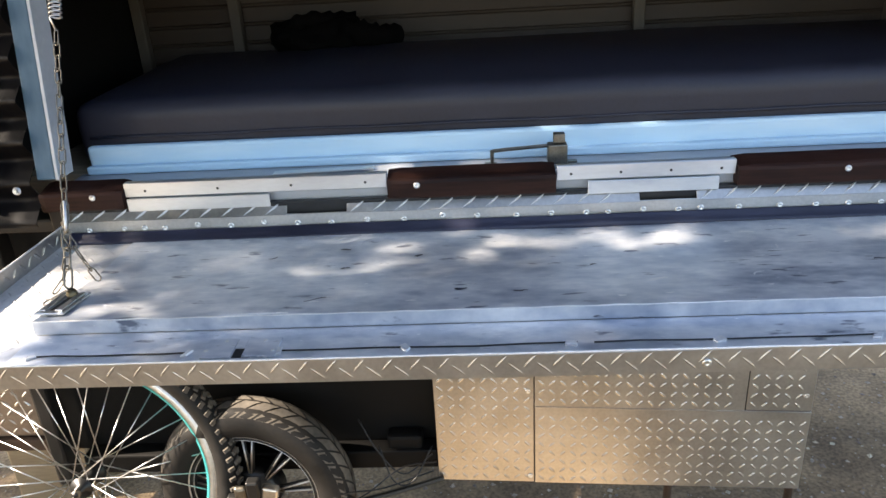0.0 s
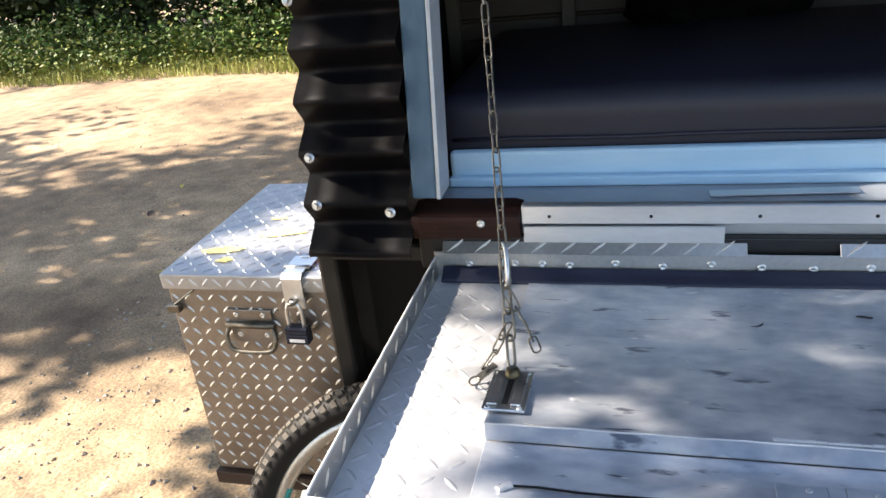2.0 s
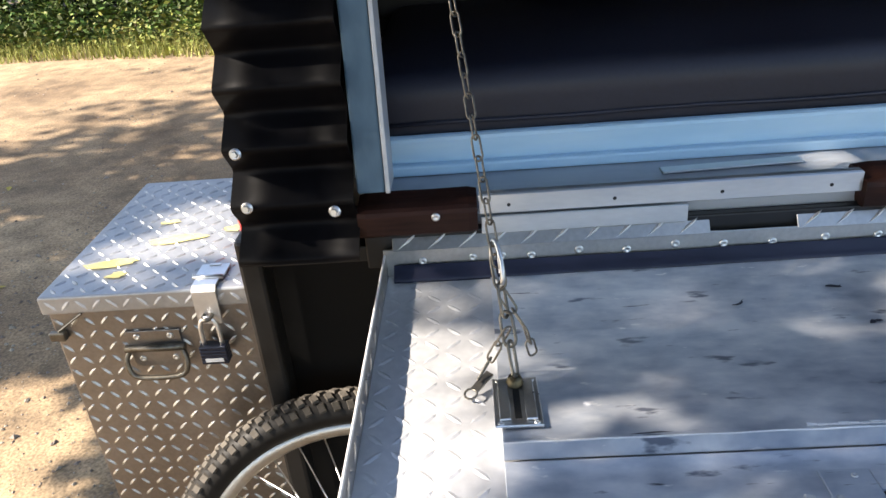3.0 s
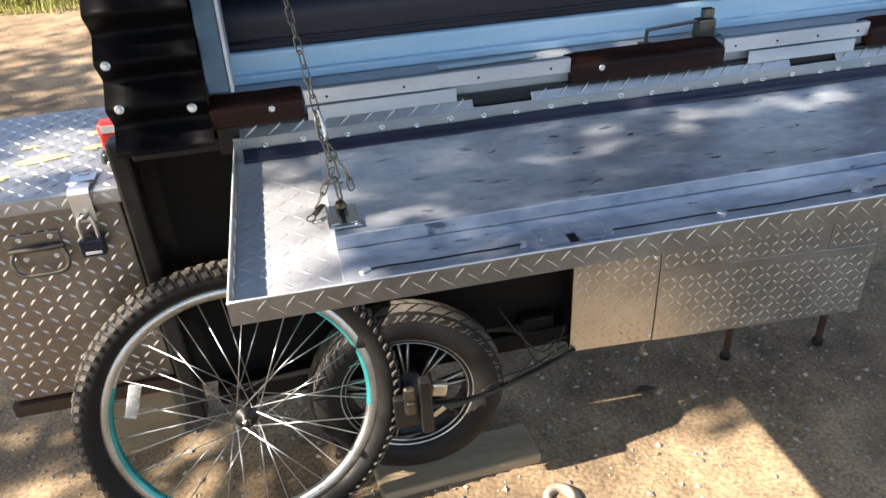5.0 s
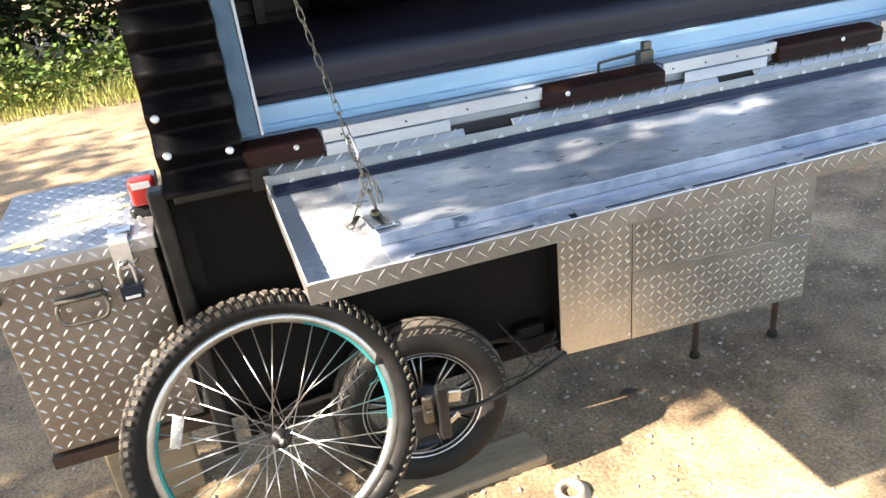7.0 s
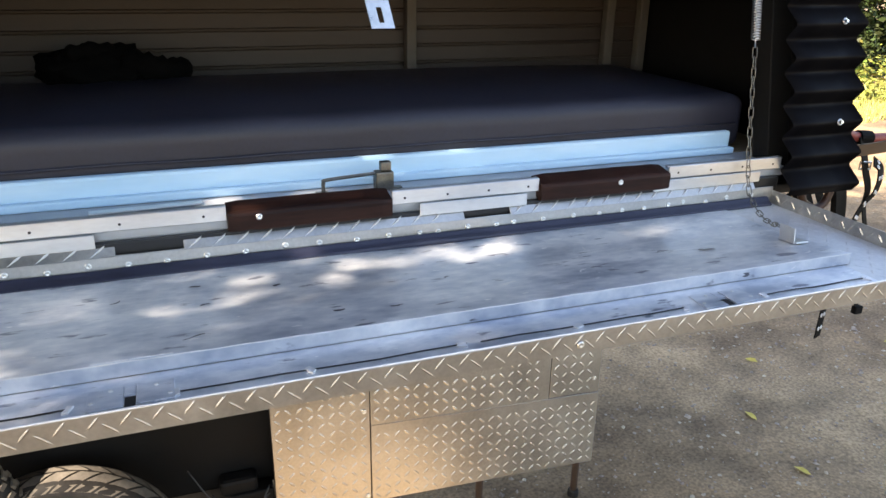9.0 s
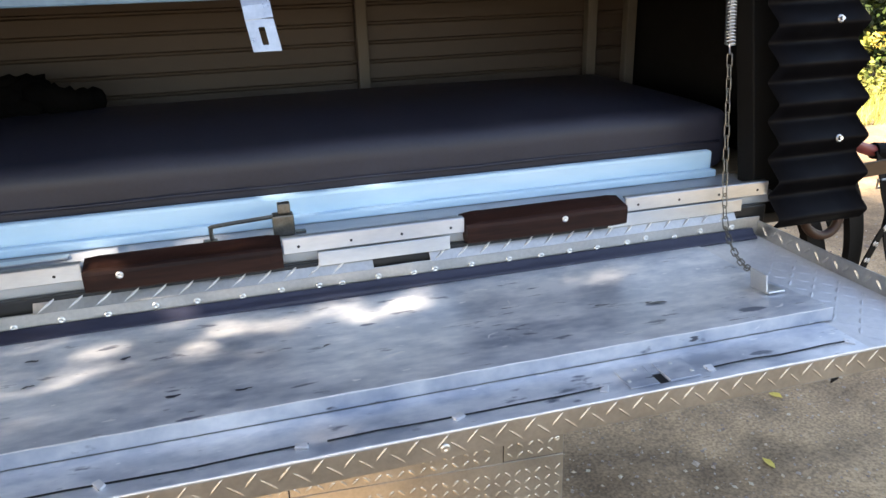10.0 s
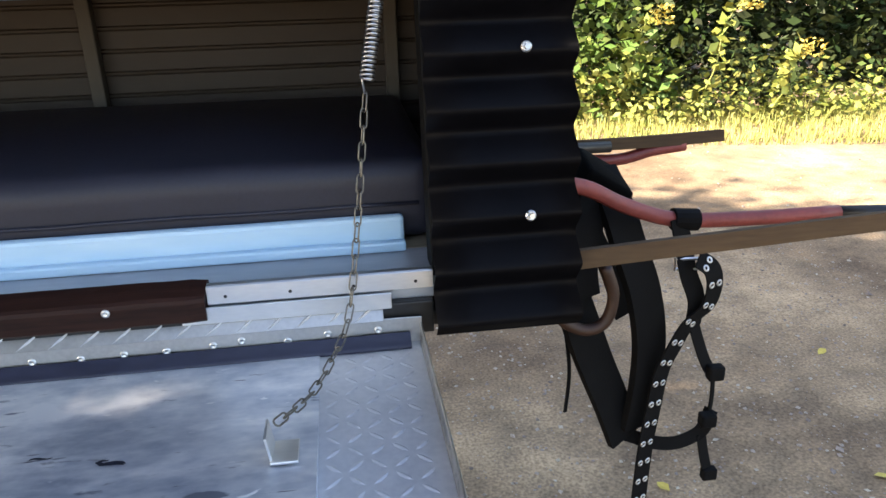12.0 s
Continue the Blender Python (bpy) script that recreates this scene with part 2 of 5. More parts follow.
def ground_material():
    m = bpy.data.materials.new("packed_dirt_and_gravel")
    m.use_nodes = True
    nt = m.node_tree
    p = nt.nodes["Principled BSDF"]
    co = nt.nodes.new("ShaderNodeTexCoord")
    out = []
    for s, d in ((0.9, 5), (7, 7), (110, 5)):
        n = nt.nodes.new("ShaderNodeTexNoise")
        n.inputs["Scale"].default_value, n.inputs["Detail"].default_value = s, d
        nt.links.new(co.outputs["Object"], n.inputs["Vector"])
        out.append(n)
    base = ramp(nt, (0.175, 0.120, 0.072), (0.46, 0.345, 0.215), 0.34, 0.66)
    nt.links.new(out[0].outputs[0], base.inputs[0])
    mid = ramp(nt, (0.60, 0.585, 0.565), (1.18, 1.15, 1.1), 0.3, 0.7)
    nt.links.new(out[1].outputs[0], mid.inputs[0])
    fin = ramp(nt, (0.60, 0.59, 0.58), (1.20, 1.18, 1.15), 0.34, 0.66)
    nt.links.new(out[2].outputs[0], fin.inputs[0])
    col = base.outputs[0]
    for r in (mid, fin):
        mx = nt.nodes.new("ShaderNodeMix")
        mx.data_type, mx.blend_type = "RGBA", "MULTIPLY"
        mx.inputs["Factor"].default_value = 1.0
        nt.links.new(col, mx.inputs["A"])
        nt.links.new(r.outputs[0], mx.inputs["B"])
        col = mx.outputs["Result"]
    nt.links.new(col, p.inputs["Base Color"])
    p.inputs["Roughness"].default_value = 0.92
    b1, b2 = nt.nodes.new("ShaderNodeBump"), nt.nodes.new("ShaderNodeBump")
    b1.inputs["Strength"].default_value, b1.inputs["Distance"].default_value = 0.6, 0.03
    b2.inputs["Strength"].default_value, b2.inputs["Distance"].default_value = 0.55, 0.004
    nt.links.new(out[1].outputs[0], b1.inputs["Height"])
    nt.links.new(out[2].outputs[0], b2.inputs["Height"])
    nt.links.new(b1.outputs[0], b2.inputs["Normal"])
    nt.links.new(b2.outputs[0], p.inputs["Normal"])
    return m


DIRT = ground_material()


# ---------- mesh helpers ----------
def mesh(name, verts, faces, material, smooth=False):
    me = bpy.data.meshes.new(name)
    me.from_pydata([tuple(v) for v in verts], [], faces)
    me.materials.append(material)
    if smooth:
        me.polygons.foreach_set("use_smooth", [True] * len(me.polygons))
    return me


def part(name, me, parent=None, label="", at=None):
    ob = new(name, me)
    ob.parent = parent
    if at is not None:
        ob.matrix_basis = at
    return tagged(ob, label) if label else ob


def thing(name, label, category, group="", kind="", at=None):
    ob = new(name)
    if at is not None:
        ob.matrix_basis = at
    return tagged(ob, label, category, group, kind)


def block(lo, hi, bevel=0.003, segments=2):
    """Vertices and faces of a box with rounded edges."""
    bm = bmesh.new()
    bmesh.ops.create_cube(bm, size=1)
    for v in bm.verts:
        v.co = Vector([(lo[i] + hi[i]) / 2 + v.co[i] * (hi[i] - lo[i]) for i in range(3)])
    if bevel:
        bmesh.ops.bevel(bm, geom=bm.edges[:], offset=bevel, segments=segments, affect="EDGES", profile=0.5)
    return shape_of(bm)


def shape_of(bm):
    bm.verts.index_update()
    out = [v.co.copy() for v in bm.verts], [[v.index for v in f.verts] for f in bm.faces]
    bm.free()
    return out


def join(*shapes):
    V, F = [], []
    for v, f in shapes:
        n = len(V)
        V += list(v)
        F += [[i + n for i in face] for face in f]
    return V, F


def moved(shape, m):
    return [m @ Vector(v) for v in shape[0]], shape[1]


def tube(points, r, seg=8, closed=False, caps=True, flat=None):
    """A round (or flattened, flat=(a, b)) bar along a line of points; r may be a list."""
    P = [Vector(p) for p in points]
    n = len(P)
    rs = r if isinstance(r, (list, tuple)) else [r] * n
    V, F, up = [], [], None
    for i, p in enumerate(P):
        a, b = (P[i - 1], P[(i + 1) % n]) if closed else (P[max(i - 1, 0)], P[min(i + 1, n - 1)])
        d = (b - a).normalized()
        if up is None:
            up = d.orthogonal().normalized()
        up = (up - d * up.dot(d)).normalized()
        side = d.cross(up)
        for k in range(seg):
            w = 2 * math.pi * k / seg
            V.append(p + (up * math.cos(w) + side * math.sin(w)) * rs[i])
    for i in range(n if closed else n - 1):
        for k in range(seg):
            j = (i + 1) % n
            F.append([i * seg + k, i * seg + (k + 1) % seg, j * seg + (k + 1) % seg, j * seg + k])
    if caps and not closed:
        F += [list(range(seg))[::-1], list(range((n - 1) * seg, n * seg))]
    return V, F


def belt(points, wide, width, thick):
    """A flat strap along points; wide: the direction across it, one or one for each point."""
    P = [Vector(p) for p in points]
    W = wide if isinstance(wide, list) else [wide] * len(P)
    V, F = [], []
    for i, p in enumerate(P):
        d = (P[min(i + 1, len(P) - 1)] - P[max(i - 1, 0)]).normalized()
        w = Vector(W[i])
        w = (w - d * w.dot(d)).normalized()
        u = d.cross(w)
        for a, b in ((-1, -1), (1, -1), (1, 1), (-1, 1)):
            V.append(p + w * (a * width / 2) + u * (b * thick / 2))
    for i in range(len(P) - 1):
        for k in range(4):
            F.append([i * 4 + k, i * 4 + (k + 1) % 4, i * 4 + 4 + (k + 1) % 4, i * 4 + 4 + k])
    F += [[3, 2, 1, 0], [len(V) - 4, len(V) - 3, len(V) - 2, len(V) - 1]]
    return V, F


def lathe(profile, seg=48, closed=False):
    """Turns (radius, height) pairs about the z axis."""
    V, F, n = [], [], len(profile)
    for k in range(seg):
        w = 2 * math.pi * k / seg
        V += [Vector((r * math.cos(w), r * math.sin(w), h)) for r, h in profile]
    for k in range(seg):
        j = (k + 1) % seg
        for i in range(n if closed else n - 1):
            F.append([k * n + i, j * n + i, j * n + (i + 1) % n, k * n + (i + 1) % n])
    return V, F


def smooth_line(points, n=8):
    """A Catmull-Rom line through points."""
    P = [Vector(p) for p in points]
    P = [2 * P[0] - P[1]] + P + [2 * P[-1] - P[-2]]
    out = []
    for i in range(1, len(P) - 2):
        for k in range(n):
            t = k / n
            a, b, c, d = P[i - 1], P[i], P[i + 1], P[i + 2]
            out.append(0.5 * ((2 * b) + (c - a) * t + (2 * a - 5 * b + 4 * c - d) * t * t + (3 * b - a - 3 * c + d) * t ** 3))
    return out + [P[-2]]


def lugs(origin, u, v, width, height, pitch=0.0205, length=0.0205, high=0.0013):
    """The raised lens-shaped bars of tread plate over a rectangle, turned this way and that in turn."""
    o, u, v = Vector(origin), Vector(u).normalized(), Vector(v).normalized()
    n = u.cross(v)
    V, F = [], []
    for i in range(int(width / pitch)):
        for j in range(int(height / pitch)):
            c = o + u * ((i + 0.5) * pitch) + v * ((j + 0.5) * pitch)
            s = 1 if (i + j) % 2 else -1
            a = (u + v * s).normalized()
            b = n.cross(a)
            k = len(V)
            L, w = length / 2, 0.0036
            V += [c - a * L, c - a * L * 0.45 - b * w * 0.85, c + a * L * 0.45 - b * w * 0.85, c + a * L, c + a * L * 0.45 + b * w * 0.85, c - a * L * 0.45 + b * w * 0.85,
                  c - a * L * 0.5 + n * high, c + a * L * 0.5 + n * high]
            F += [[k, k + 1, k + 6], [k + 1, k + 2, k + 7, k + 6], [k + 2, k + 3, k + 7], [k + 3, k + 4, k + 7], [k + 4, k + 5, k + 6, k + 7], [k + 5, k, k + 6]]
    return V, F


def bars(origin, count, pitch):
    """One row of slanting raised bars, as a folded edge shows them."""
    V, F = [], []
    for i in range(2 * count - 1):
        up = i % 2
        c = Vector(origin) + Vector((i * pitch / 2, 0, 0.0062 if up else -0.003))
        a = Vector((0.0070, 0, 0.0078)) if up else Vector((0.0088, 0, -0.0078))
        b, n = Vector((-a.z, 0, a.x)).normalized() * 0.0016, Vector((0, -0.0007 if up else -0.0005, 0))
        k = len(V)
        V += [c - a, c - a * 0.5 - b, c + a * 0.5 - b, c + a, c + a * 0.5 + b, c - a * 0.5 + b, c - a * 0.55 + n, c + a * 0.55 + n]
        F += [[k, k + 6, k + 1], [k + 1, k + 6, k + 7, k + 2], [k + 2, k + 7, k + 3], [k + 3, k + 7, k + 4], [k + 4, k + 7, k + 6, k + 5], [k + 5, k + 6, k]]
    return V, F


def screw(r=0.0055, high=0.0022):
    return lathe([(0.0001, high * 0.45), (r * 0.3, high * 0.5), (r * 0.45, high * 0.8), (r * 0.75, high * 0.85), (r, high * 0.3), (r, 0)], 12)


def facing(p, n):
    """A pose at p whose z axis points along n."""
    return Matrix.Translation(p) @ Vector(n).to_track_quat("Z", "Y").to_matrix().to_4x4()


SCREW = mesh("screw", *screw(), ALU, True)
BOLT = mesh("bolt", *join(screw(0.0072, 0.0032), moved(lathe([(0.0001, 0.007), (0.0036, 0.007), (0.0044, 0.003)], 6), Matrix())), ZINC, False)


# ---------- ground ----------
def ground_height(x, y):
    return 0.06 * math.exp(-((x + 0.75) / 0.5) ** 2 - ((y - 0.0) / 0.35) ** 2) + 0.012 * noise.noise((x * 0.9, y * 0.9, 0.3)) + 0.006 * noise.noise((x * 3.1, y * 3.1, 1.7))


def make_ground():
    def axis(a, b, fine):
        near = list(np.arange(a, b + 1e-6, fine))
        out, s = [], fine
        while s < 40:
            s *= 1.22
            out.append(s)
        far = list(np.cumsum(out))
        return [a - f for f in far][::-1] + near + [b + f for f in far]
    xs, ys = axis(-4.0, 4.0, 0.08), axis(-1.2, 5.0, 0.08)
    V = [(x, y, ground_height(x, y) if abs(x) < 12 and abs(y) < 12 else 0.0) for y in ys for x in xs]
    n = len(xs)
    F = [[j * n + i, j * n + i + 1, (j + 1) * n + i + 1, (j + 1) * n + i] for j in range(len(ys) - 1) for i in range(n - 1)]
    return tagged(new("ground", mesh("ground", V, F, DIRT, True)), "tan packed dirt and gravel lot with dappled sun", "ground", kind="structure")


make_ground()

# ---------- the camper trailer ----------
camper = thing("camper_trailer", "small homemade bike camper trailer, black corrugated sides, fold-down aluminium table", "trailer")
LEAN = 0.19
SKIN_Y, SKIN_Z = -0.030, 0.90


def skin_y(z):
    return SKIN_Y + LEAN * (z - SKIN_Z)


def corrugated(x0, x1, z0, z1, crest, pitch=0.0668, amp=0.016, nx=3, thick=0.002):
    """A corrugated sheet that leans in with the wall; ridges run along x."""
    rows, V, F = [], [], []
    n = int((z1 - z0) / pitch * 14)
    for i in range(n + 1):
        z = z0 + (z1 - z0) * i / n
        ph = 2 * math.pi * (z - crest) / pitch
        w = 0.22 * math.cos(ph) + 0.78 * (2 / math.pi) * math.asin(math.cos(ph) * 0.9995)
        rows.append((skin_y(z) - amp * w, z))
    for off in (0, thick):
        for k in range(nx + 1):
            x = x0 + (x1 - x0) * k / nx
            V += [(x, y + off, z) for y, z in rows]
    m = n + 1
    for s in (0, 1):
        for k in range(nx):
            for i in range(n):
                a = s * (nx + 1) * m + k * m + i
                F.append([a, a + m, a + m + 1, a + 1] if s == 0 else [a, a + 1, a + m + 1, a + m])
    h = (nx + 1) * m
    for k in (0, nx):
        for i in range(n):
            a = k * m + i
            F.append([a, a + 1, a + h + 1, a + h])
    for i in (0, n):
        for k in range(nx):
            a = k * m + i
            F.append([a, a + m, a + m + h, a + h])
    return V, F


skinl = part("corrugated_panel", mesh("corrugated_panel", *corrugated(-1.028, -0.882, 0.912, 1.80, 0.985), SKIN, True), camper, "black corrugated plastic siding strip")
skinr = part("corrugated_panel", mesh("corrugated_panel", *corrugated(0.868, 1.062, 0.887, 1.80, 1.042), SKIN, True), camper, "black corrugated plastic siding strip")
for x, z, p in ((-1.008, 0.985, skinl), (-1.012, 1.048, skinl), (-1.02, 1.243, skinl), (-0.905, 0.975, skinl), (0.994, 1.042, skinr), (0.994, 1.247, skinr), (0.994, 1.45, skinr)):
    part("bolt", BOLT, p, "", facing((x, skin_y(z) - 0.0155, z), (0, -1, LEAN)))


def leaning(x0, x1, z0, z1, y_off, depth, bevel=0.003):
    """An upright bar that leans in with the wall."""
    V, F = block((x0, 0, z0), (x1, depth, z1), bevel)
    return [Vector((v.x, v.y + y_off + skin_y(v.z), v.z)) for v in V], F


part("door_jamb", mesh("door_jamb", *leaning(-0.880, -0.846, 0.985, 1.80, 0.004, 0.05), JAMB), camper, "worn blue-grey painted door jamb")
part("jamb_strip", mesh("jamb_strip", *leaning(-0.8455, -0.840, 0.985, 1.80, 0.002, 0.05, 0.001), GREY), camper, "thin pale edge strip")
part("door_jamb", mesh("door_jamb", *leaning(0.872, 0.93, 0.93, 1.80, 0.06, 0.05), BLACK), camper, "black door post")

def end_wall_shape(x0, x1, z0, z1):
    V, F = block((x0, 0, z0), (x1, 1, z1), 0.002)
    return [Vector((v.x, (skin_y(v.z) + 0.022) * (1 - v.y) + 0.80 * v.y, v.z)) for v in V], F


# body below the sill, end walls, roof and lining
part("body_panel", mesh("body_panel", *block((-1.045, 0.105, 0.33), (0.498, 0.13, 0.88), 0.004), BLACK), camper, "black lower side panel")
part("end_wall", mesh("end_wall", *end_wall_shape(-1.02, -1.002, 0.906, 1.80), BLACK), camper, "black end wall")
part("end_wall", mesh("end_wall", *end_wall_shape(1.025, 1.045, 0.906, 1.80), BLACK), camper, "black end wall")
part("end_panel", mesh("end_panel", *block((-1.045, 0.1305, 0.33), (-1.025, 0.76, 0.8795), 0.003), BLACK), camper)
part("end_panel", mesh("end_panel", *block((0.478, 0.1305, 0.26), (0.498, 0.76, 0.8795), 0.003), BLACK), camper)
part("corner_post", mesh("corner_post", *join(block((-1.068, 0.055, 0.27), (-1.034, 0.1, 0.9), 0.006)), BLACKMETAL), camper, "black steel corner tube")
part("chassis_rail", mesh("chassis_rail", *block((-1.0, 0.06, 0.30), (-0.24, 0.1, 0.345), 0.004), BLACK), camper, "black steel chassis rail")
part("chassis_rail", mesh("chassis_rail", *block((-1.0, 0.72, 0.30), (0.45, 0.76, 0.3295), 0.004), BLACK), camper, "black steel chassis rail")
part("roof", mesh("roof", *block((-1.07, 0.06, 1.80), (1.08, 0.86, 1.83), 0.006), BLACK), camper, "black roof")
part("bed_board", mesh("bed_board", *block((-1.0, 0.136, 0.905), (1.024, 0.80, 0.95), 0.002), PLY), camper, "plywood bed board")
part("deck_frame", mesh("deck_frame", *block((-1.02, 0.012, 0.882), (1.045, 0.80, 0.9045), 0.003), BLACKMETAL), camper, "black steel deck frame")


def ribbed_wall(x0, x1, z0, z1, y, pitch=0.0455):
    """The lining: long laps, each with a narrow lit lip."""
    prof, z = [], z0
    while z < z1:
        prof += [(y, z), (y - 0.004, z + 0.003), (y - 0.0045, z + 0.007), (y, z + 0.010), (y + 0.002, z + pitch - 0.001)]
        z += pitch
    V = [(x, yy, zz) for x in (x0, x1) for yy, zz in prof]
    n = len(prof)
    F = [[i, n + i, n + i + 1, i + 1] for i in range(n - 1)]
    V += [(x, y + 0.02, zz) for x in (x0, x1) for zz in (prof[0][1], prof[-1][1])]
    F.append([2 * n, 2 * n + 1, 2 * n + 3, 2 * n + 2])
    return V, F


part("lining", mesh("lining", *ribbed_wall(-1.001, 1.024, 0.95, 1.80, 0.775), BROWN), camper, "dark brown ribbed back lining")
for x in (-0.985, -0.735, 0.274, 0.885, 1.0):
    part("wall_post", mesh("wall_post", *block((x - 0.014, 0.74, 0.952), (x + 0.014, 0.768, 1.80), 0.003), POST), camper, "grey-brown wooden wall post")

# header over the opening
part("header", mesh("header", *block((-0.87, 0.14, 1.313), (0.90, 0.185, 1.352), 0.003), BLUEGREY), camper, "pale blue-grey painted header rail")
part("header_board", mesh("header_board", *block((-0.87, 0.146, 1.3545), (0.90, 0.185, 1.385), 0.002), PLY), camper, "raw tan plywood strip")
part("header_cap", mesh("header_cap", *block((-0.87, 0.135, 1.387), (0.90, 0.19, 1.40), 0.002), GREY), camper, "grey metal cap strip")
part("upper_panel", mesh("upper_panel", *block((-0.87, 0.15, 1.402), (0.90, 0.18, 1.799), 0.003), SKIN), camper, "black upper panel")

# ledge under the opening
part("blue_rail", mesh("blue_rail", *join(block((-0.862, 0.135, 0.951), (0.845, 0.155, 1.000), 0.006), block((-0.862, 0.118, 0.951), (0.845, 0.134, 0.966), 0.003)), PAINT), camper, "pale blue painted bed rail")
part("ledge", mesh("ledge", *join(block((-0.88, 0.045, 0.936), (0.90, 0.134, 0.950), 0.003), block((-0.88, 0.012, 0.925), (0.90, 0.044, 0.944), 0.003)), GREY), camper, "grey metal sill ledge")
for x in (-0.72, -0.55, -0.324, -0.1, 0.18, 0.42, 0.62, 0.79):
    part("bolt", BOLT, camper, "", facing((x, 0.03, 0.944), (0, 0, 1)))
part("loose_strip", mesh("loose_strip", *moved(block((-0.13, -0.009, 0), (0.05, 0.009, 0.003), 0.001), pose(-0.37, 0.088, 0.9515, 0, 0, 3)), ALU), camper, "bright aluminium offcut on the ledge")


def grip():
    """A flat wire handle with a boxed catch at its end."""
    V, F = tube(smooth_line([(-0.108, 0.085, 0.952), (-0.108, 0.083, 0.972), (-0.100, 0.082, 0.977), (-0.02, 0.082, 0.982), (0.012, 0.082, 0.984)], 4), 0.0035, 6)
    return join((V, F), block((-0.012, 0.07, 0.951), (0.022, 0.095, 0.986), 0.003), block((-0.002, 0.074, 0.987), (0.018, 0.09, 1.004), 0.002), block((-0.122, 0.078, 0.951), (-0.1, 0.092, 0.954), 0.001), block((0.023, 0.076, 0.951), (0.04, 0.09, 0.954), 0.001))


part("handle", mesh("handle", *grip(), CHAIN), camper, "dark wire pull handle with catch")

# dark wooden cleats and bright strips along the hinge line
def cleat_shape(x0, x1):
    """A hardwood cleat: upright front, rounded shoulder, top that rises to the back; slightly uneven along its length."""
    prof = [(0.0095, 0.929), (-0.012, 0.928), (-0.0145, 0.931), (-0.0150, 0.955), (-0.0128, 0.960), (-0.008, 0.963), (0.012, 0.967), (0.030, 0.970), (0.035, 0.968), (0.037, 0.964), (0.037, 0.9455), (0.0125, 0.9455), (0.0125, 0.935)]
    n, m = 14, len(prof)
    V, F = [], []
    for i in range(n + 1):
        k = i / n
        end = 0.0025 if i in (0, n) else 0.0
        for y, z in prof:
            V.append((x0 + (x1 - x0) * k, y + end * (1 if y < 0 else 0) + 0.0007 * noise.noise((k * 9 + x0 * 7, z * 60, 1)), z - end * (1 if z > 0.96 else 0) + 0.0009 * noise.noise((k * 7 + x0 * 5, y * 50, 4))))
    for i in range(n):
        F += [[i * m + j, i * m + (j + 1) % m, (i + 1) * m + (j + 1) % m, (i + 1) * m + j] for j in range(m)]
    F += [list(range(m))[::-1], [n * m + j for j in range(m)]]
    return V, F


for x0, x1 in ((-0.884, -0.739), (-0.286, -0.006), (0.288, 0.577)):
    c = part("cleat", mesh("cleat", *cleat_shape(x0, x1), DARKWOOD), camper, "dark stained hardwood cleat with a rounded top")
    part("screw", SCREW, c, "", facing((-0.789 if x0 < -0.8 else x0 + 0.05 if x0 < 0 else 0.459, -0.0152, 0.952), (0, -1, 0)))
for x0, x1 in ((-0.737, -0.287), (-0.004, 0.286), (0.579, 0.868)):
    s = part("angle_strip", mesh("angle_strip", *join(block((x0, -0.0035, 0.9465), (x1, 0.0, 0.971), 0.0008, 1), block((x0, 0.0005, 0.968), (x1, 0.0115, 0.971), 0.0006, 1)), ALU), camper, "bright aluminium angle strip")
    for k in range(4):
        part("screw_hole", mesh("screw_hole", *lathe([(0.0001, 0.0006), (0.0022, 0.0006), (0.0024, 0)], 8), BLACKMETAL), s, "", facing((x0 + (x1 - x0) * (0.08 + 0.28 * k), -0.0036, 0.957), (0, -1, 0)))
for x0, x1 in ((-0.735, -0.488), (0.047, 0.260), (0.545, 0.812)):
    part("hinge_strip", mesh("hinge_strip", *block((x0, -0.0075, 0.922), (x1, -0.0037, 0.9445), 0.0008, 1), ALU), camper, "short bright aluminium strip")
part("hinge_board", mesh("hinge_board", *block((-0.88, -0.0035, 0.88), (0.868, 0.009, 0.9275), 0.002), BLACKMETAL), camper, "black hinge board")

# ---------- fold-down table ----------
TX0, TX1, TY0, TY1, TZ = -0.858, 0.850, -0.464, -0.012, 0.869
table = part("fold_down_table", mesh("fold_down_table", *block((TX0 + 0.003, TY0 + 0.003, TZ + 0.002), (TX1 - 0.003, TY1, TZ + 0.004), 0.0005, 1), SCUFFED), camper, "fold-down tread plate aluminium table tray")


def rim(a, b, high, inward, thick=0.003):
    """A folded edge from a to b with a slightly hammered top."""
    a, b = Vector(a), Vector(b)
    n = 60
    V, F = [], []
    q = Vector(inward)
    for i in range(n + 1):
        p = a.lerp(b, i / n)
        h = high + 0.0012 * noise.noise((p.x * 18, p.y * 18, 0))
        w = 0.0009 * noise.noise((p.x * 7, p.y * 7, 3))
        p = p + q * w
        V += [p, p + Vector((0, 0, h - 0.001)), p + q * 0.001 + Vector((0, 0, h)), p + q * (thick - 0.001) + Vector((0, 0, h)), p + q * thick + Vector((0, 0, h - 0.001)), p + q * thick]
    for i in range(n):
        for k in range(6):
            F.append([i * 6 + k, i * 6 + (k + 1) % 6, i * 6 + 6 + (k + 1) % 6, i * 6 + 6 + k])
    F += [[0, 1, 2, 3, 4, 5][::-1], [n * 6 + k for k in range(6)]]
    return V, F


Z0 = TZ + 0.003
part("front_rim", mesh("front_rim", *rim((TX0, TY0, Z0), (TX1, TY0, Z0), 0.0305, (0, 1, 0)), TREAD), table, "tread plate front rim")
part("side_rim", mesh("side_rim", *rim((TX0, TY0 + 0.0035, Z0), (TX0, TY1, Z0), 0.0295, (1, 0, 0)), TREAD), table)
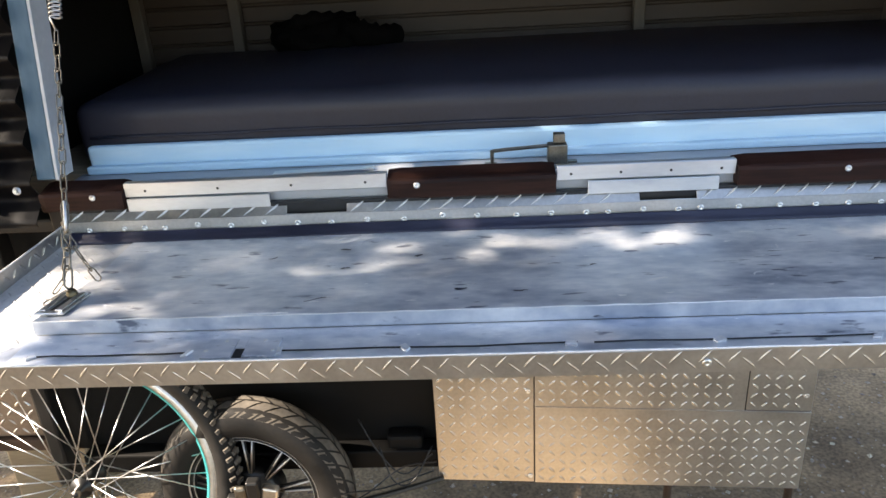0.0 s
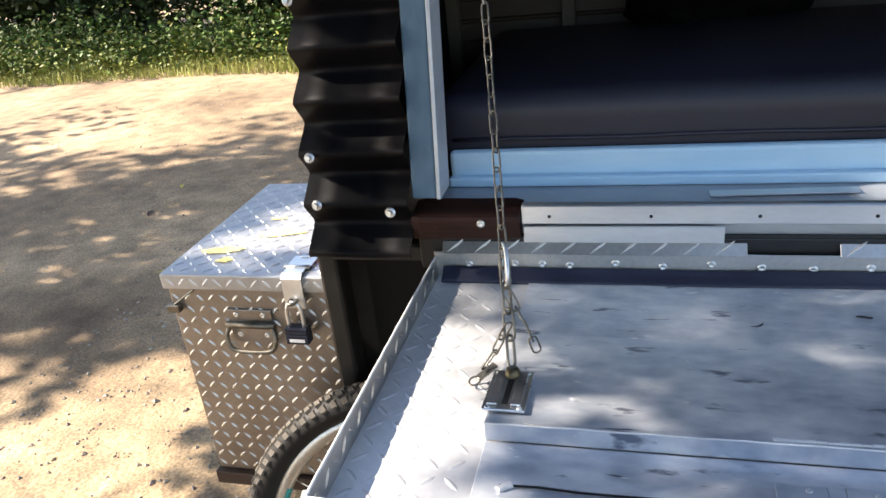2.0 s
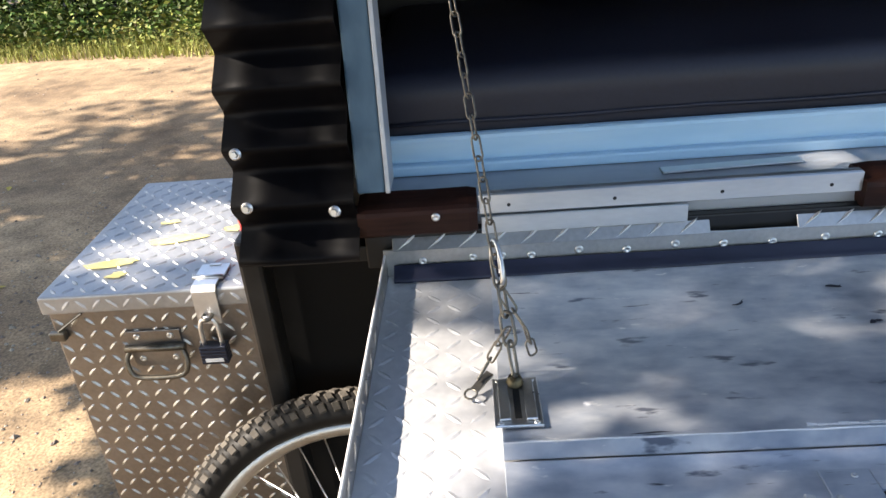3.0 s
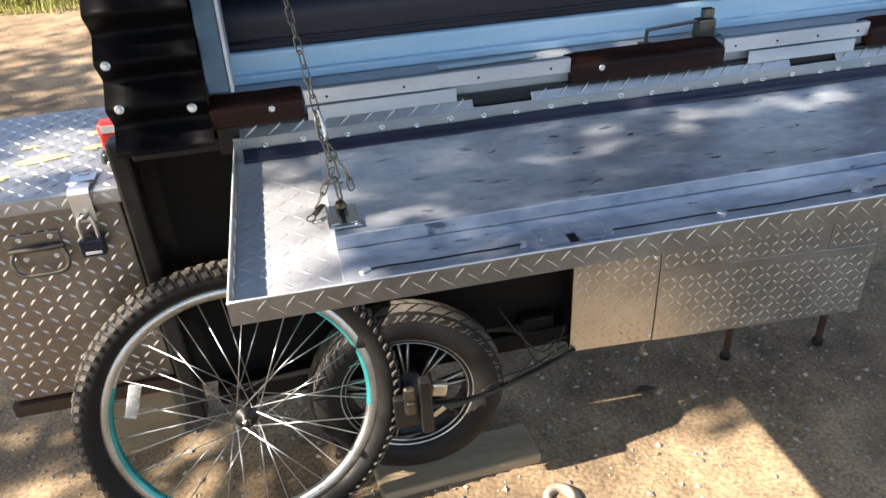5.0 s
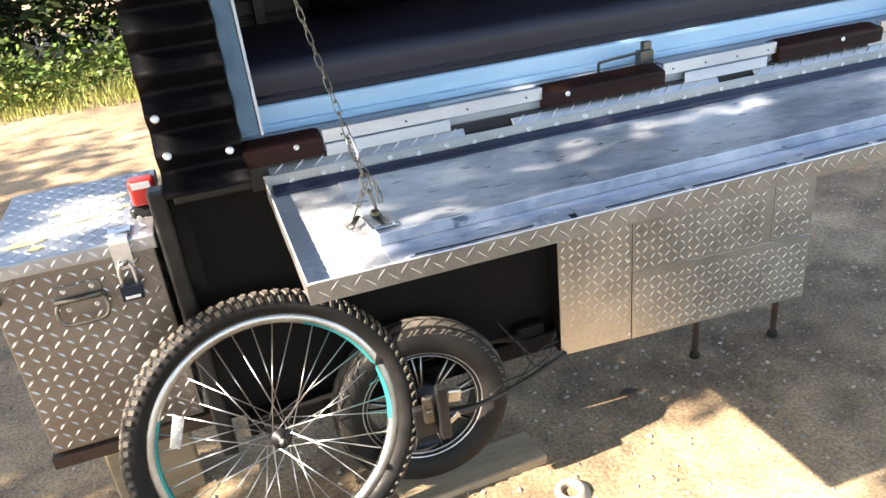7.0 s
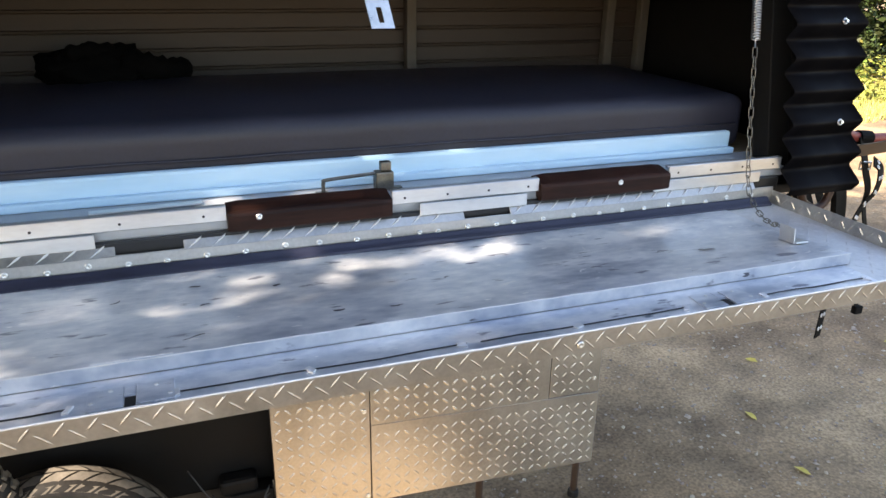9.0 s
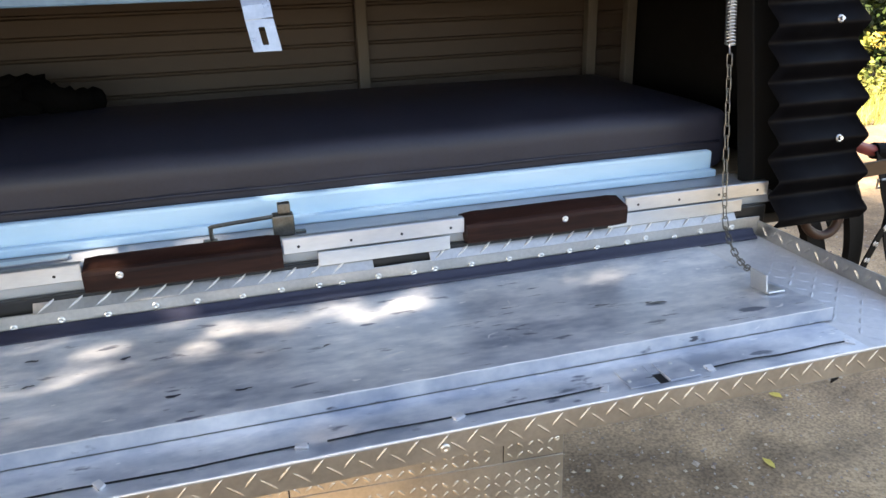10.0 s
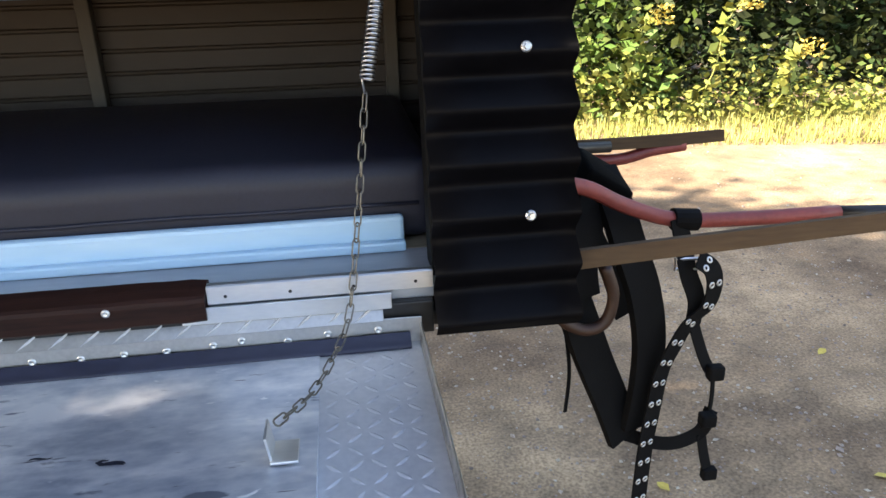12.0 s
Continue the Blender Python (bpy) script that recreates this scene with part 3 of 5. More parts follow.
part("side_rim", mesh("side_rim", *rim((TX1, TY0 + 0.0035, Z0), (TX1, TY1, Z0), 0.0295, (-1, 0, 0)), TREAD), table)
part("rim_edge", mesh("rim_edge", *tube([(TX0 + (TX1 - TX0) * k / 80, TY0 + 0.0015, Z0 + 0.0305 + 0.0008 * noise.noise((k * 0.7, 0, 2))) for k in range(81)], 0.0016, 6), WELD, True), table, "bright worn rim edge")
part("rim_edge", mesh("rim_edge", *tube([(TX0 + 0.0015, TY0 + (TY1 - TY0) * k / 30, Z0 + 0.0298 + 0.0008 * noise.noise((k * 0.7, 5, 2))) for k in range(31)], 0.0015, 6), WELD, True), table, "bright worn rim edge")
back = part("back_rim", mesh("back_rim", *rim((TX0, TY1, TZ), (TX1, TY1, TZ), 0.040, (0, 1, 0)), TREAD), table, "aluminium back rim with a row of screws")
for x0, x1 in ((-0.846, -0.461), (-0.358, 0.132), (0.225, 0.80)):
    lip = part("rim_lip", mesh("rim_lip", *moved(block((x0, 0, 0), (x1, 0.002, 0.022), 0.0006, 1), pose(0, -0.014, 0.9075, -38)), TREAD), table, "tread plate lip")
    V, F = [], []
    for k in range(int((x1 - x0) / 0.038)):
        c = Vector((x0 + 0.02 + k * 0.038, -0.0148 + 0.0085, 0.9075 + 0.0105))
        a, nn = Vector((0.015, 0.0075, 0.0095)), Vector((0, -0.79, 0.61))
        b = nn.cross(a).normalized() * 0.0022
        i = len(V)
        V += [c - a, c - b, c + a, c + b, c - a * 0.4 + nn * 0.003, c + a * 0.4 + nn * 0.003]
        F += [[i, i + 1, i + 4], [i + 1, i + 2, i + 5], [i + 1, i + 5, i + 4], [i + 2, i + 3, i + 5], [i + 3, i, i + 4], [i + 3, i + 4, i + 5]]
    tagged(part("tread_pattern", mesh("tread_pattern", V, F, WELD), lip), kind="stuff")
random.seed(4)
x = -0.81
while x < 0.84:
    part("screw", SCREW, back, "", facing((x, TY1 - 0.0002, 0.894 + random.uniform(-0.004, 0.003)), (random.uniform(-0.1, 0.1), -1, 0)))
    x += random.choice((0.036, 0.052, 0.058, 0.062, 0.066))


def flap():
    """A soft rubber flap, a little wavy, along the foot of the back rim."""
    V, F, n = [], [], 90
    for i in range(n + 1):
        x = -0.846 + 1.68 * i / n
        w = 0.004 * noise.noise((x * 2.3, 0, 5)) + 0.002 * noise.noise((x * 9, 0, 8))
        bulge = 0.005 * math.exp(-((x - 0.05) / 0.16) ** 2)
        V += [(x, -0.0145, 0.889 + w * 0.5), (x, -0.019, 0.886 + w), (x, -0.0225 + w * 0.6, 0.8815), (x, -0.029 + w * 0.6 - bulge, 0.8795 + bulge), (x, -0.0325 + w * 0.6 - bulge, 0.8765 + bulge), (x, -0.0325 + w * 0.6 - bulge, 0.8735), (x, -0.0145, 0.8735)]
    for i in range(n):
        for k in range(6):
            F.append([i * 7 + k, i * 7 + 7 + k, i * 7 + 8 + k, i * 7 + 1 + k])
    return V, F


part("rubber_flap", mesh("rubber_flap", *flap(), NAVY, True), table, "dark blue rubber sealing flap")


CREASE = -0.156


def pan():
    """The inner sheet: flat on the tray behind its crease, then rising to a folded front lip; end faces close the wedge."""
    V, F, nx = [], [], 72
    x0, x1, y0, y1, zt, zb = -0.728, 0.714, -0.341, -0.0145, 0.8945, TZ + 0.0062
    ys = [y0 + (CREASE - y0) * k / 8 for k in range(9)] + [CREASE + (y1 - CREASE) * k / 6 for k in range(1, 7)]
    ny = len(ys) - 1
    for j, y in enumerate(ys):
        for i in range(nx + 1):
            x, u = x0 + (x1 - x0) * i / nx, i / nx
            rise = max(0.0, (CREASE - y) / (CREASE - y0))
            wave = 0.0011 * noise.noise((x * 3, y * 6, 2)) + 0.0005 * noise.noise((x * 9, y * 9, 4))
            V.append((x, y, zb + (zt - zb) * rise + max(wave, -0.001) * min(1, 8 * u * (1 - u)) * (0.3 if j in (0, ny) else 1.0)))
    m = nx + 1
    F += [[j * m + i, j * m + i + 1, (j + 1) * m + i + 1, (j + 1) * m + i] for j in range(ny) for i in range(nx)]
    base = len(V)
    for i in range(nx + 1):
        V.append((x0 + (x1 - x0) * i / nx, y0 - 0.0015, TZ + 0.0063))
    F += [[i, base + i, base + i + 1, i + 1] for i in range(nx)]
    for side in (0, nx):
        b = len(V)
        for j in range(ny + 1):
            V.append((V[j * m + side][0], V[j * m + side][1], TZ + 0.0045))
        F += [[j * m + side, (j + 1) * m + side, b + j + 1, b + j] for j in range(ny)]
    return V, F


pan_ob = part("smooth_panel", mesh("smooth_panel", *pan(), SHEET), table, "scratched smooth aluminium work surface")
part("panel_edge", mesh("panel_edge", *tube([(-0.728 + 0.0206 * k, -0.3418, 0.8944 + 0.0004 * math.sin(k * 1.9)) for k in range(71)], [0.0009 + 0.0006 * abs(noise.noise((k * 0.8, 3, 1))) for k in range(71)], 6), WELD), pan_ob, "bright worn edge")
def smear(cx, cy, rx, ry, turn, seed):
    """A thin uneven mark lying on the inner sheet."""
    ring = []
    for k in range(16):
        w = 2 * math.pi * k / 16
        r = 1 + 0.7 * noise.noise((math.cos(w) * 1.8 + seed, math.sin(w) * 1.8, seed * 3.1))
        a, b = rx * r * math.cos(w), ry * r * math.sin(w) + 0.25 * rx * math.sin(2.2 * math.cos(w) + seed)
        x, y = cx + a * math.cos(turn) - b * math.sin(turn), cy + a * math.sin(turn) + b * math.cos(turn)
        ring.append((x, y, TZ + 0.0062 + 0.0193 * max(0.0, (CREASE - y) / 0.185) + 0.0013))
    return ring, [list(range(16))]


for k, (x, y, rx, ry, turn, dark) in enumerate(((0.509, -0.227, 0.017, 0.004, -0.5, 1), (0.497, -0.222, 0.006, 0.002, 0.3, 1), (0.43, -0.203, 0.010, 0.002, 0.2, 1), (-0.163, -0.27, 0.009, 0.003, 0.1, 1), (-0.082, -0.284, 0.010, 0.0025, -0.2, 1), (-0.356, -0.294, 0.018, 0.0018, 0.15, 1), (-0.339, -0.171, 0.007, 0.003, 0.5, 1), (-0.349, -0.097, 0.009, 0.003, 0.2, 1), (-0.461, -0.121, 0.010, 0.0015, 0.6, 1), (-0.23, -0.13, 0.006, 0.003, 0.1, 1), (0.03, -0.19, 0.007, 0.002, 0.4, 1),
                                            (0.246, -0.245, 0.013, 0.0022, 0.9, 0), (0.403, -0.306, 0.008, 0.002, 0.2, 0), (0.653, -0.308, 0.010, 0.002, 0.3, 0), (0.107, -0.258, 0.013, 0.004, 0.1, 0), (-0.359, -0.303, 0.008, 0.003, 0.4, 0), (-0.651, -0.293, 0.003, 0.002, 0.0, 0), (-0.526, -0.05, 0.006, 0.0015, 0.3, 0), (0.31, -0.14, 0.007, 0.0015, 1.1, 0))):
    part("scuff_mark", mesh("scuff_mark", *smear(x, y, rx, ry, turn, k * 1.37), LOCKBODY if dark else WHITE), pan_ob, "dark blue-black scuff" if dark else "pale scratch")
part("paint_dash", mesh("paint_dash", *join(*[block((-0.478 + 0.0085 * k, -0.3392, 0.8948), (-0.470 + 0.0085 * k, -0.3350 - 0.0008 * (k % 3), 0.8953), 0.0002, 1) for k in range(11)]), WHITE), pan_ob, "short white paint dash by the edge")
part("front_sheet", mesh("front_sheet", *block((-0.728, -0.425, TZ + 0.0046), (0.70, -0.344, TZ + 0.0062), 0.0005, 1), SHEET), table, "smooth aluminium front strip")
for x, wide in ((TX0 + 0.004, 0.126), (0.717, 0.130)):
    tagged(part("tread_pattern", mesh("tread_pattern", *lugs((x, TY0 + 0.004, TZ + 0.004), (1, 0, 0), (0, 1, 0), wide, 0.45, 0.0235, 0.0225, 0.0009), SCUFFED), table), kind="stuff")
tagged(part("tread_pattern", mesh("tread_pattern", *join(
    bars((TX0 + 0.02, TY0 - 0.0002, Z0 + 0.0145), 52, 0.0322), lugs((TX0 + 0.0032, TY0 + 0.01, Z0 + 0.004), (0, 1, 0), (0, 0, 1), 0.43, 0.0245, 0.0212), lugs((TX1 - 0.0032, TY1 - 0.01, Z0 + 0.004), (0, -1, 0), (0, 0, 1), 0.43, 0.0245, 0.0212)), TREAD), table), kind="stuff")


def rod(x0, x1):
    return tube([(x0 + (x1 - x0) * k / 6, -0.401 + 0.001 * math.sin(k * 2.1 + x0 * 9), TZ + 0.0078 + 0.0006 * math.sin(k * 1.3)) for k in range(7)], 0.0011, 6)


for x0, x1 in ((-0.705, -0.50), (-0.385, -0.02), (0.0, 0.33), (0.47, 0.685)):
    part("latch_rod", mesh("latch_rod", *rod(x0, x1), BLACKMETAL), table, "thin dark latch rod")
for x in (-0.70, -0.50, -0.385, -0.228, -0.027, 0.148, 0.33, 0.475, 0.685):
    V, F = block((-0.011, -0.006, 0), (0.011, 0.006, 0.006), 0.0025)
    V = [v + Vector((0.004 * noise.noise((v.x * 130, v.y * 130, x)), 0.003 * noise.noise((v.y * 150, v.x * 150, x + 3)), 0.002 * noise.noise((v.y * 80, v.x * 90, x)))) for v in V]
    part("weld_clip", mesh("weld_clip", *moved((V, F), pose(x, -0.402, TZ + 0.0058, 0, 0, 200 * x) @ Matrix.Diagonal((0.75, 0.8, 0.6, 1))), WELD), table, "lumpy bright weld")
for x in (-0.436, 0.404):
    latch = part("latch_plate", mesh("latch_plate", *join(block((x - 0.045, -0.414, TZ + 0.0065), (x - 0.006, -0.370, TZ + 0.0085), 0.0008), block((x + 0.008, -0.414, TZ + 0.0065), (x + 0.05, -0.370, TZ + 0.0095), 0.0008), block((x - 0.0055, -0.392, TZ + 0.0065), (x + 0.0075, -0.370, TZ + 0.0085), 0.0008)), SHEET), table, "aluminium latch plate with a slot")
    part("slot", mesh("slot", *block((x - 0.005, -0.413, TZ + 0.0064), (x + 0.007, -0.393, TZ + 0.0072), 0.0003, 1), BLACKMETAL), latch)
    for dx, dy in ((-0.04, -0.01), (-0.02, 0.012), (0.03, 0.012), (0.045, -0.012)):
        part("rivet", SCREW, latch, "", Matrix.Translation((x + dx, -0.39 + dy, TZ + 0.0094)) @ Matrix.Scale(0.5, 4))
part("rivet", SCREW, table, "", facing((0.114, TY0 - 0.001, 0.885), (0, -1, 0)))

# eye plate of the left chain and angle tab of the right one
SLOPE = Matrix.Translation((-0.713, -0.290, 0.8914)) @ pose(0, 0, 0, -6.0)
plate = part("eye_plate", mesh("eye_plate", *moved(join(block((-0.021, -0.036, 0), (0.021, 0.040, 0.003), 0.001), block((-0.0165, -0.030, 0.0032), (-0.0065, 0.034, 0.0058), 0.001), block((0.0065, -0.030, 0.0032), (0.0165, 0.034, 0.0058), 0.001)), SLOPE), ZINC), table, "zinc slotted eye plate")
part("slot", mesh("slot", *moved(block((-0.003, -0.026, 0.0028), (0.003, 0.034, 0.0036), 0.0003, 1), SLOPE), BLACKMETAL), plate)
for dx in (-0.0155, 0.0155):
    for dy in (-0.032, 0.035):
        part("screw", SCREW, plate, "", SLOPE @ Matrix.Translation((dx, dy, 0.0028)) @ Matrix.Scale(0.55, 4))
part("angle_tab", mesh("angle_tab", *join(moved(block((-0.014, -0.022, 0), (0.014, 0.022, 0.003), 0.001), pose(0.682, -0.245, 0.8868, -6)), moved(block((0, -0.018, 0), (0.003, 0.018, 0.030), 0.001), pose(0.668, -0.2435, 0.887, 0, -8))), ALU), table, "bright aluminium angle tab")

# ---------- chains ----------
def link_mesh(r, length, wire, name="link"):
    h = length / 2 - r
    pts = [(r * math.cos(a), 0, h + r * math.sin(a)) for a in np.linspace(0, math.pi, 6)] + [(r * math.cos(a), 0, -h + r * math.sin(a)) for a in np.linspace(math.pi, 2 * math.pi, 6)]
    return mesh(name, *tube(pts, wire, 5, True), CHAIN, True)


def chain_along(parent, points, me, step):
    P = [Vector(p) for p in points]
    k, d, i, seg = 0, 0.0, 0, 0.0
    total = sum((b - a).length for a, b in zip(P, P[1:]))
    for k in range(int(total / step)):
        s = (k + 0.5) * step
        for a, b in zip(P, P[1:]):
            if s <= (b - a).length:
                q = a.lerp(b, s / (b - a).length)
                m = facing(q, (b - a)) @ pose(0, 0, 0, 0, 0, 45 + 90 * (k % 2) + random.uniform(-12, 12))
                part("link", me, parent, "", m)
                break
            s -= (b - a).length


def spring(a, b, r, turns, wire):
    a, b = Vector(a), Vector(b)
    d = (b - a).normalized()
    u = d.orthogonal().normalized()
    v = d.cross(u)
    n = turns * 10
    body = [a.lerp(b, 0.12 + 0.76 * i / n) + (u * math.cos(2 * math.pi * i / 10) + v * math.sin(2 * math.pi * i / 10)) * r for i in range(n + 1)]
    return tube([a] + body + [b], wire, 5)


LINK = link_mesh(0.0044, 0.0255, 0.00115)
BIGLINK = link_mesh(0.0062, 0.033, 0.0016)
L0, L1 = Vector((-0.772, 0.035, 1.37)), Vector((-0.712, -0.268, 0.905))
chl = part("support_chain", mesh("support_chain", *spring(L0, L0.lerp(L1, 0.30), 0.0085, 18, 0.0016), ZINC, True), camper, "steel spring and support chain")
chain_along(chl, [L0.lerp(L1, 0.30), L0.lerp(L1, 0.83)], LINK, 0.0205)
chain_along(chl, [L0.lerp(L1, 0.80), L1], BIGLINK, 0.027)
chain_along(chl, [L0.lerp(L1, 0.86), (-0.700, -0.235, 0.935), (-0.694, -0.225, 0.905), (-0.675, -0.228, 0.889)], LINK, 0.0205)
chain_along(chl, [L0.lerp(L1, 0.92), (-0.735, -0.24, 0.905), (-0.748, -0.25, 0.889)], LINK, 0.0205)
HK = L0.lerp(L1, 0.81)
part("snap_hook", mesh("snap_hook", *moved(join(tube([(0.0085 * math.cos(w), 0, 0.021 * math.sin(w) * (1 + 0.15 * math.cos(w))) for w in np.linspace(0, 2 * math.pi, 18)[:-1]], 0.0023, 7, True), tube([(0.006, 0, -0.012), (0.0035, 0, 0.010)], 0.0017, 6)), facing(HK, L1 - L0) @ pose(0, 0, 0, 0, 0, 70)), ZINC, True), chl, "bright zinc snap hook")
part("hook_tail", mesh("hook_tail", *moved(join(block((-0.020, -0.006, 0.0), (0.014, 0.006, 0.003), 0.001), tube([(-0.026 + 0.008 * math.cos(w), 0.008 * math.sin(w), 0.0018) for w in np.linspace(0, 2 * math.pi, 12)[:-1]], 0.0016, 6, True)), pose(-0.742, -0.244, 0.8835, 4, -14, 48) @ Matrix.Scale(0.75, 4)), CHAIN), chl, "dull steel clip lying on the tray")
part("eye_bolt", mesh("eye_bolt", *moved(lathe([(0.0001, 0.008), (0.006, 0.0075), (0.0075, 0.004), (0.0085, 0)], 12), Matrix.Translation((-0.713, -0.262, 0.8935))), BRASS, True), chl, "tarnished brass eye bolt")
R0, R1 = Vector((0.822, 0.100, 1.318)), Vector((0.796, 0.051, 1.194))
chr_ = part("support_chain", mesh("support_chain", *spring(R0, R1, 0.0085, 18, 0.0016), ZINC, True), camper, "steel spring and slack support chain")
chain_along(chr_, smooth_line([R1, (0.777, 0.010, 1.055), (0.756, -0.035, 0.935), (0.733, -0.085, 0.902), (0.705, -0.152, 0.893), (0.672, -0.222, 0.907)], 6), LINK, 0.0205)
part("eye", mesh("eye", *tube([(0.843, 0.139, 1.333), (0.833, 0.118, 1.33), (0.822, 0.100, 1.318)], 0.003, 6), ZINC, True), chr_)
part("hook_bolt", mesh("hook_bolt", *moved(join(screw(0.012, 0.008), tube([(-0.022, 0, 0.004), (0.012, 0, 0.004)], 0.005, 8)), facing((0.843, 0.139, 1.333), (0, -1, 0))), ZINC), chr_, "zinc bolt in the header")
part("hook_bolt", mesh("hook_bolt", *tube([(-0.772, 0.15, 1.362), (-0.772, 0.06, 1.368), (-0.772, 0.033, 1.372)], 0.005, 8), ZINC), chl, "zinc eye bolt in the header")


def hasp():
    """A bent strap with a long slot near its rounded end."""
    a = block((-0.021, -0.003, 1.335), (0.021, 0.0, 1.37), 0.001, 1)
    b = belt([(0, 0, 1.335), (0, -0.004, 1.325), (0.002, -0.02, 1.305), (0.004, -0.028, 1.285)], (1, 0, 0), 0.042, 0.0025)
    o, d = Vector((0.004, -0.028, 1.285)), Vector((0.007, -0.018, -0.046))
    ex, n = Vector((1, 0, 0)), Vector((0, -0.93, 0.36))
    V, F = [], []
    out, inn = [], []
    for k in range(24):
        w = 2 * math.pi * k / 24
        c, s = math.cos(w), math.sin(w)
        out.append((0.021 * max(-1, min(1, c * 1.5)), 0.5 - 0.5 * max(-1, min(1, s * 1.5))))
        inn.append((0.0048 * max(-1, min(1, c * 1.6)), 0.52 - 0.28 * max(-1, min(1, s * 1.25))))
    for z in (0, 0.0025):
        V += [o + ex * a_ + d * b_ - n * z for a_, b_ in out] + [o + ex * a_ + d * b_ - n * z for a_, b_ in inn]
    for k in range(24):
        j = (k + 1) % 24
        F += [[k, j, 24 + j, 24 + k], [48 + k, 72 + k, 72 + j, 48 + j], [k, 48 + k, 48 + j, j], [24 + k, 24 + j, 72 + j, 72 + k]]
    return join(a, b, (V, F))


part("hasp", mesh("hasp", *moved(hasp(), Matrix.Translation((0.0, 0.137, 0.0)) @ Matrix.Translation((0, 0, 0))), ZINC), camper, "bright zinc hasp strap with a slot")

# ---------- storage cabinet under the trailer ----------
cab = part("storage_cabinet", mesh("storage_cabinet", *block((-0.236, 0.058, 0.279), (0.50, 0.104, 0.84), 0.002), BLACK), camper, "tread plate storage cabinet")
DROP = -0.053


def dropped(shape):
    return [Vector((v[0], v[1], v[2] + DROP * (v[0] - 0.4))) for v in shape[0]], shape[1]


for x0, x1, z0, z1, y in ((-0.239, -0.0405, 0.2425, 0.845, 0.050), (-0.0385, 0.503, 0.2425, 0.4345, 0.0480), (-0.0385, 0.373, 0.4345, 0.845, 0.0487), (0.3755, 0.503, 0.4352, 0.845, 0.050)):
    p = part("panel", mesh("panel", *dropped(block((x0, y, z0), (x1, y + 0.004, z1), 0.001, 1)), TREAD), cab, "tread plate door panel")
    tagged(part("tread_pattern", mesh("tread_pattern", *dropped(lugs((x0 + 0.002, y - 0.0001, z0 + 0.002), (1, 0, 0), (0, 0, 1), x1 - x0 - 0.004, z1 - z0 - 0.004, 0.0215, 0.0195, 0.0011)), TREAD), p), kind="stuff")
part("seam", mesh("seam", *dropped(block((-0.0403, 0.0515, 0.2425), (-0.0387, 0.0535, 0.845), 0.0)), BLACKMETAL), cab, "dark panel seam")
part("seam", mesh("seam", *dropped(block((0.3732, 0.0500, 0.4347), (0.3753, 0.0535, 0.845), 0.0)), BLACKMETAL), cab, "dark panel seam")
for x, z in ((-0.052, 0.494), (-0.048, 0.283), (0.488, 0.468)):
    part("screw", SCREW, cab, "", facing((x, 0.049, z), (0, -1, 0)))
for x, y in ((0.285, 0.212), (0.560, 0.200)):
    leg = part("prop_leg", mesh("prop_leg", *tube([(x, y, 0.02), (x, y, 0.305)], 0.0095, 10), RUST, True), camper, "dark steel prop leg")
    part("rubber_foot", mesh("rubber_foot", *moved(lathe([(0.0001, 0.022), (0.012, 0.022), (0.0145, 0.018), (0.016, -0.01), (0.0001, -0.01)], 12), Matrix.Translation((x, y, 0.0))), RUBBER), leg)

# ---------- wheels ----------
def torus_profile(R, r, rz, n=10, a0=0, a1=2 * math.pi, closed=True):
    return [(R + r * math.cos(a0 + (a1 - a0) * k / n), rz * math.sin(a0 + (a1 - a0) * k / n)) for k in range(n)]


def rod_between(a, b, r, seg=5):
    return tube([a, b], r, seg)


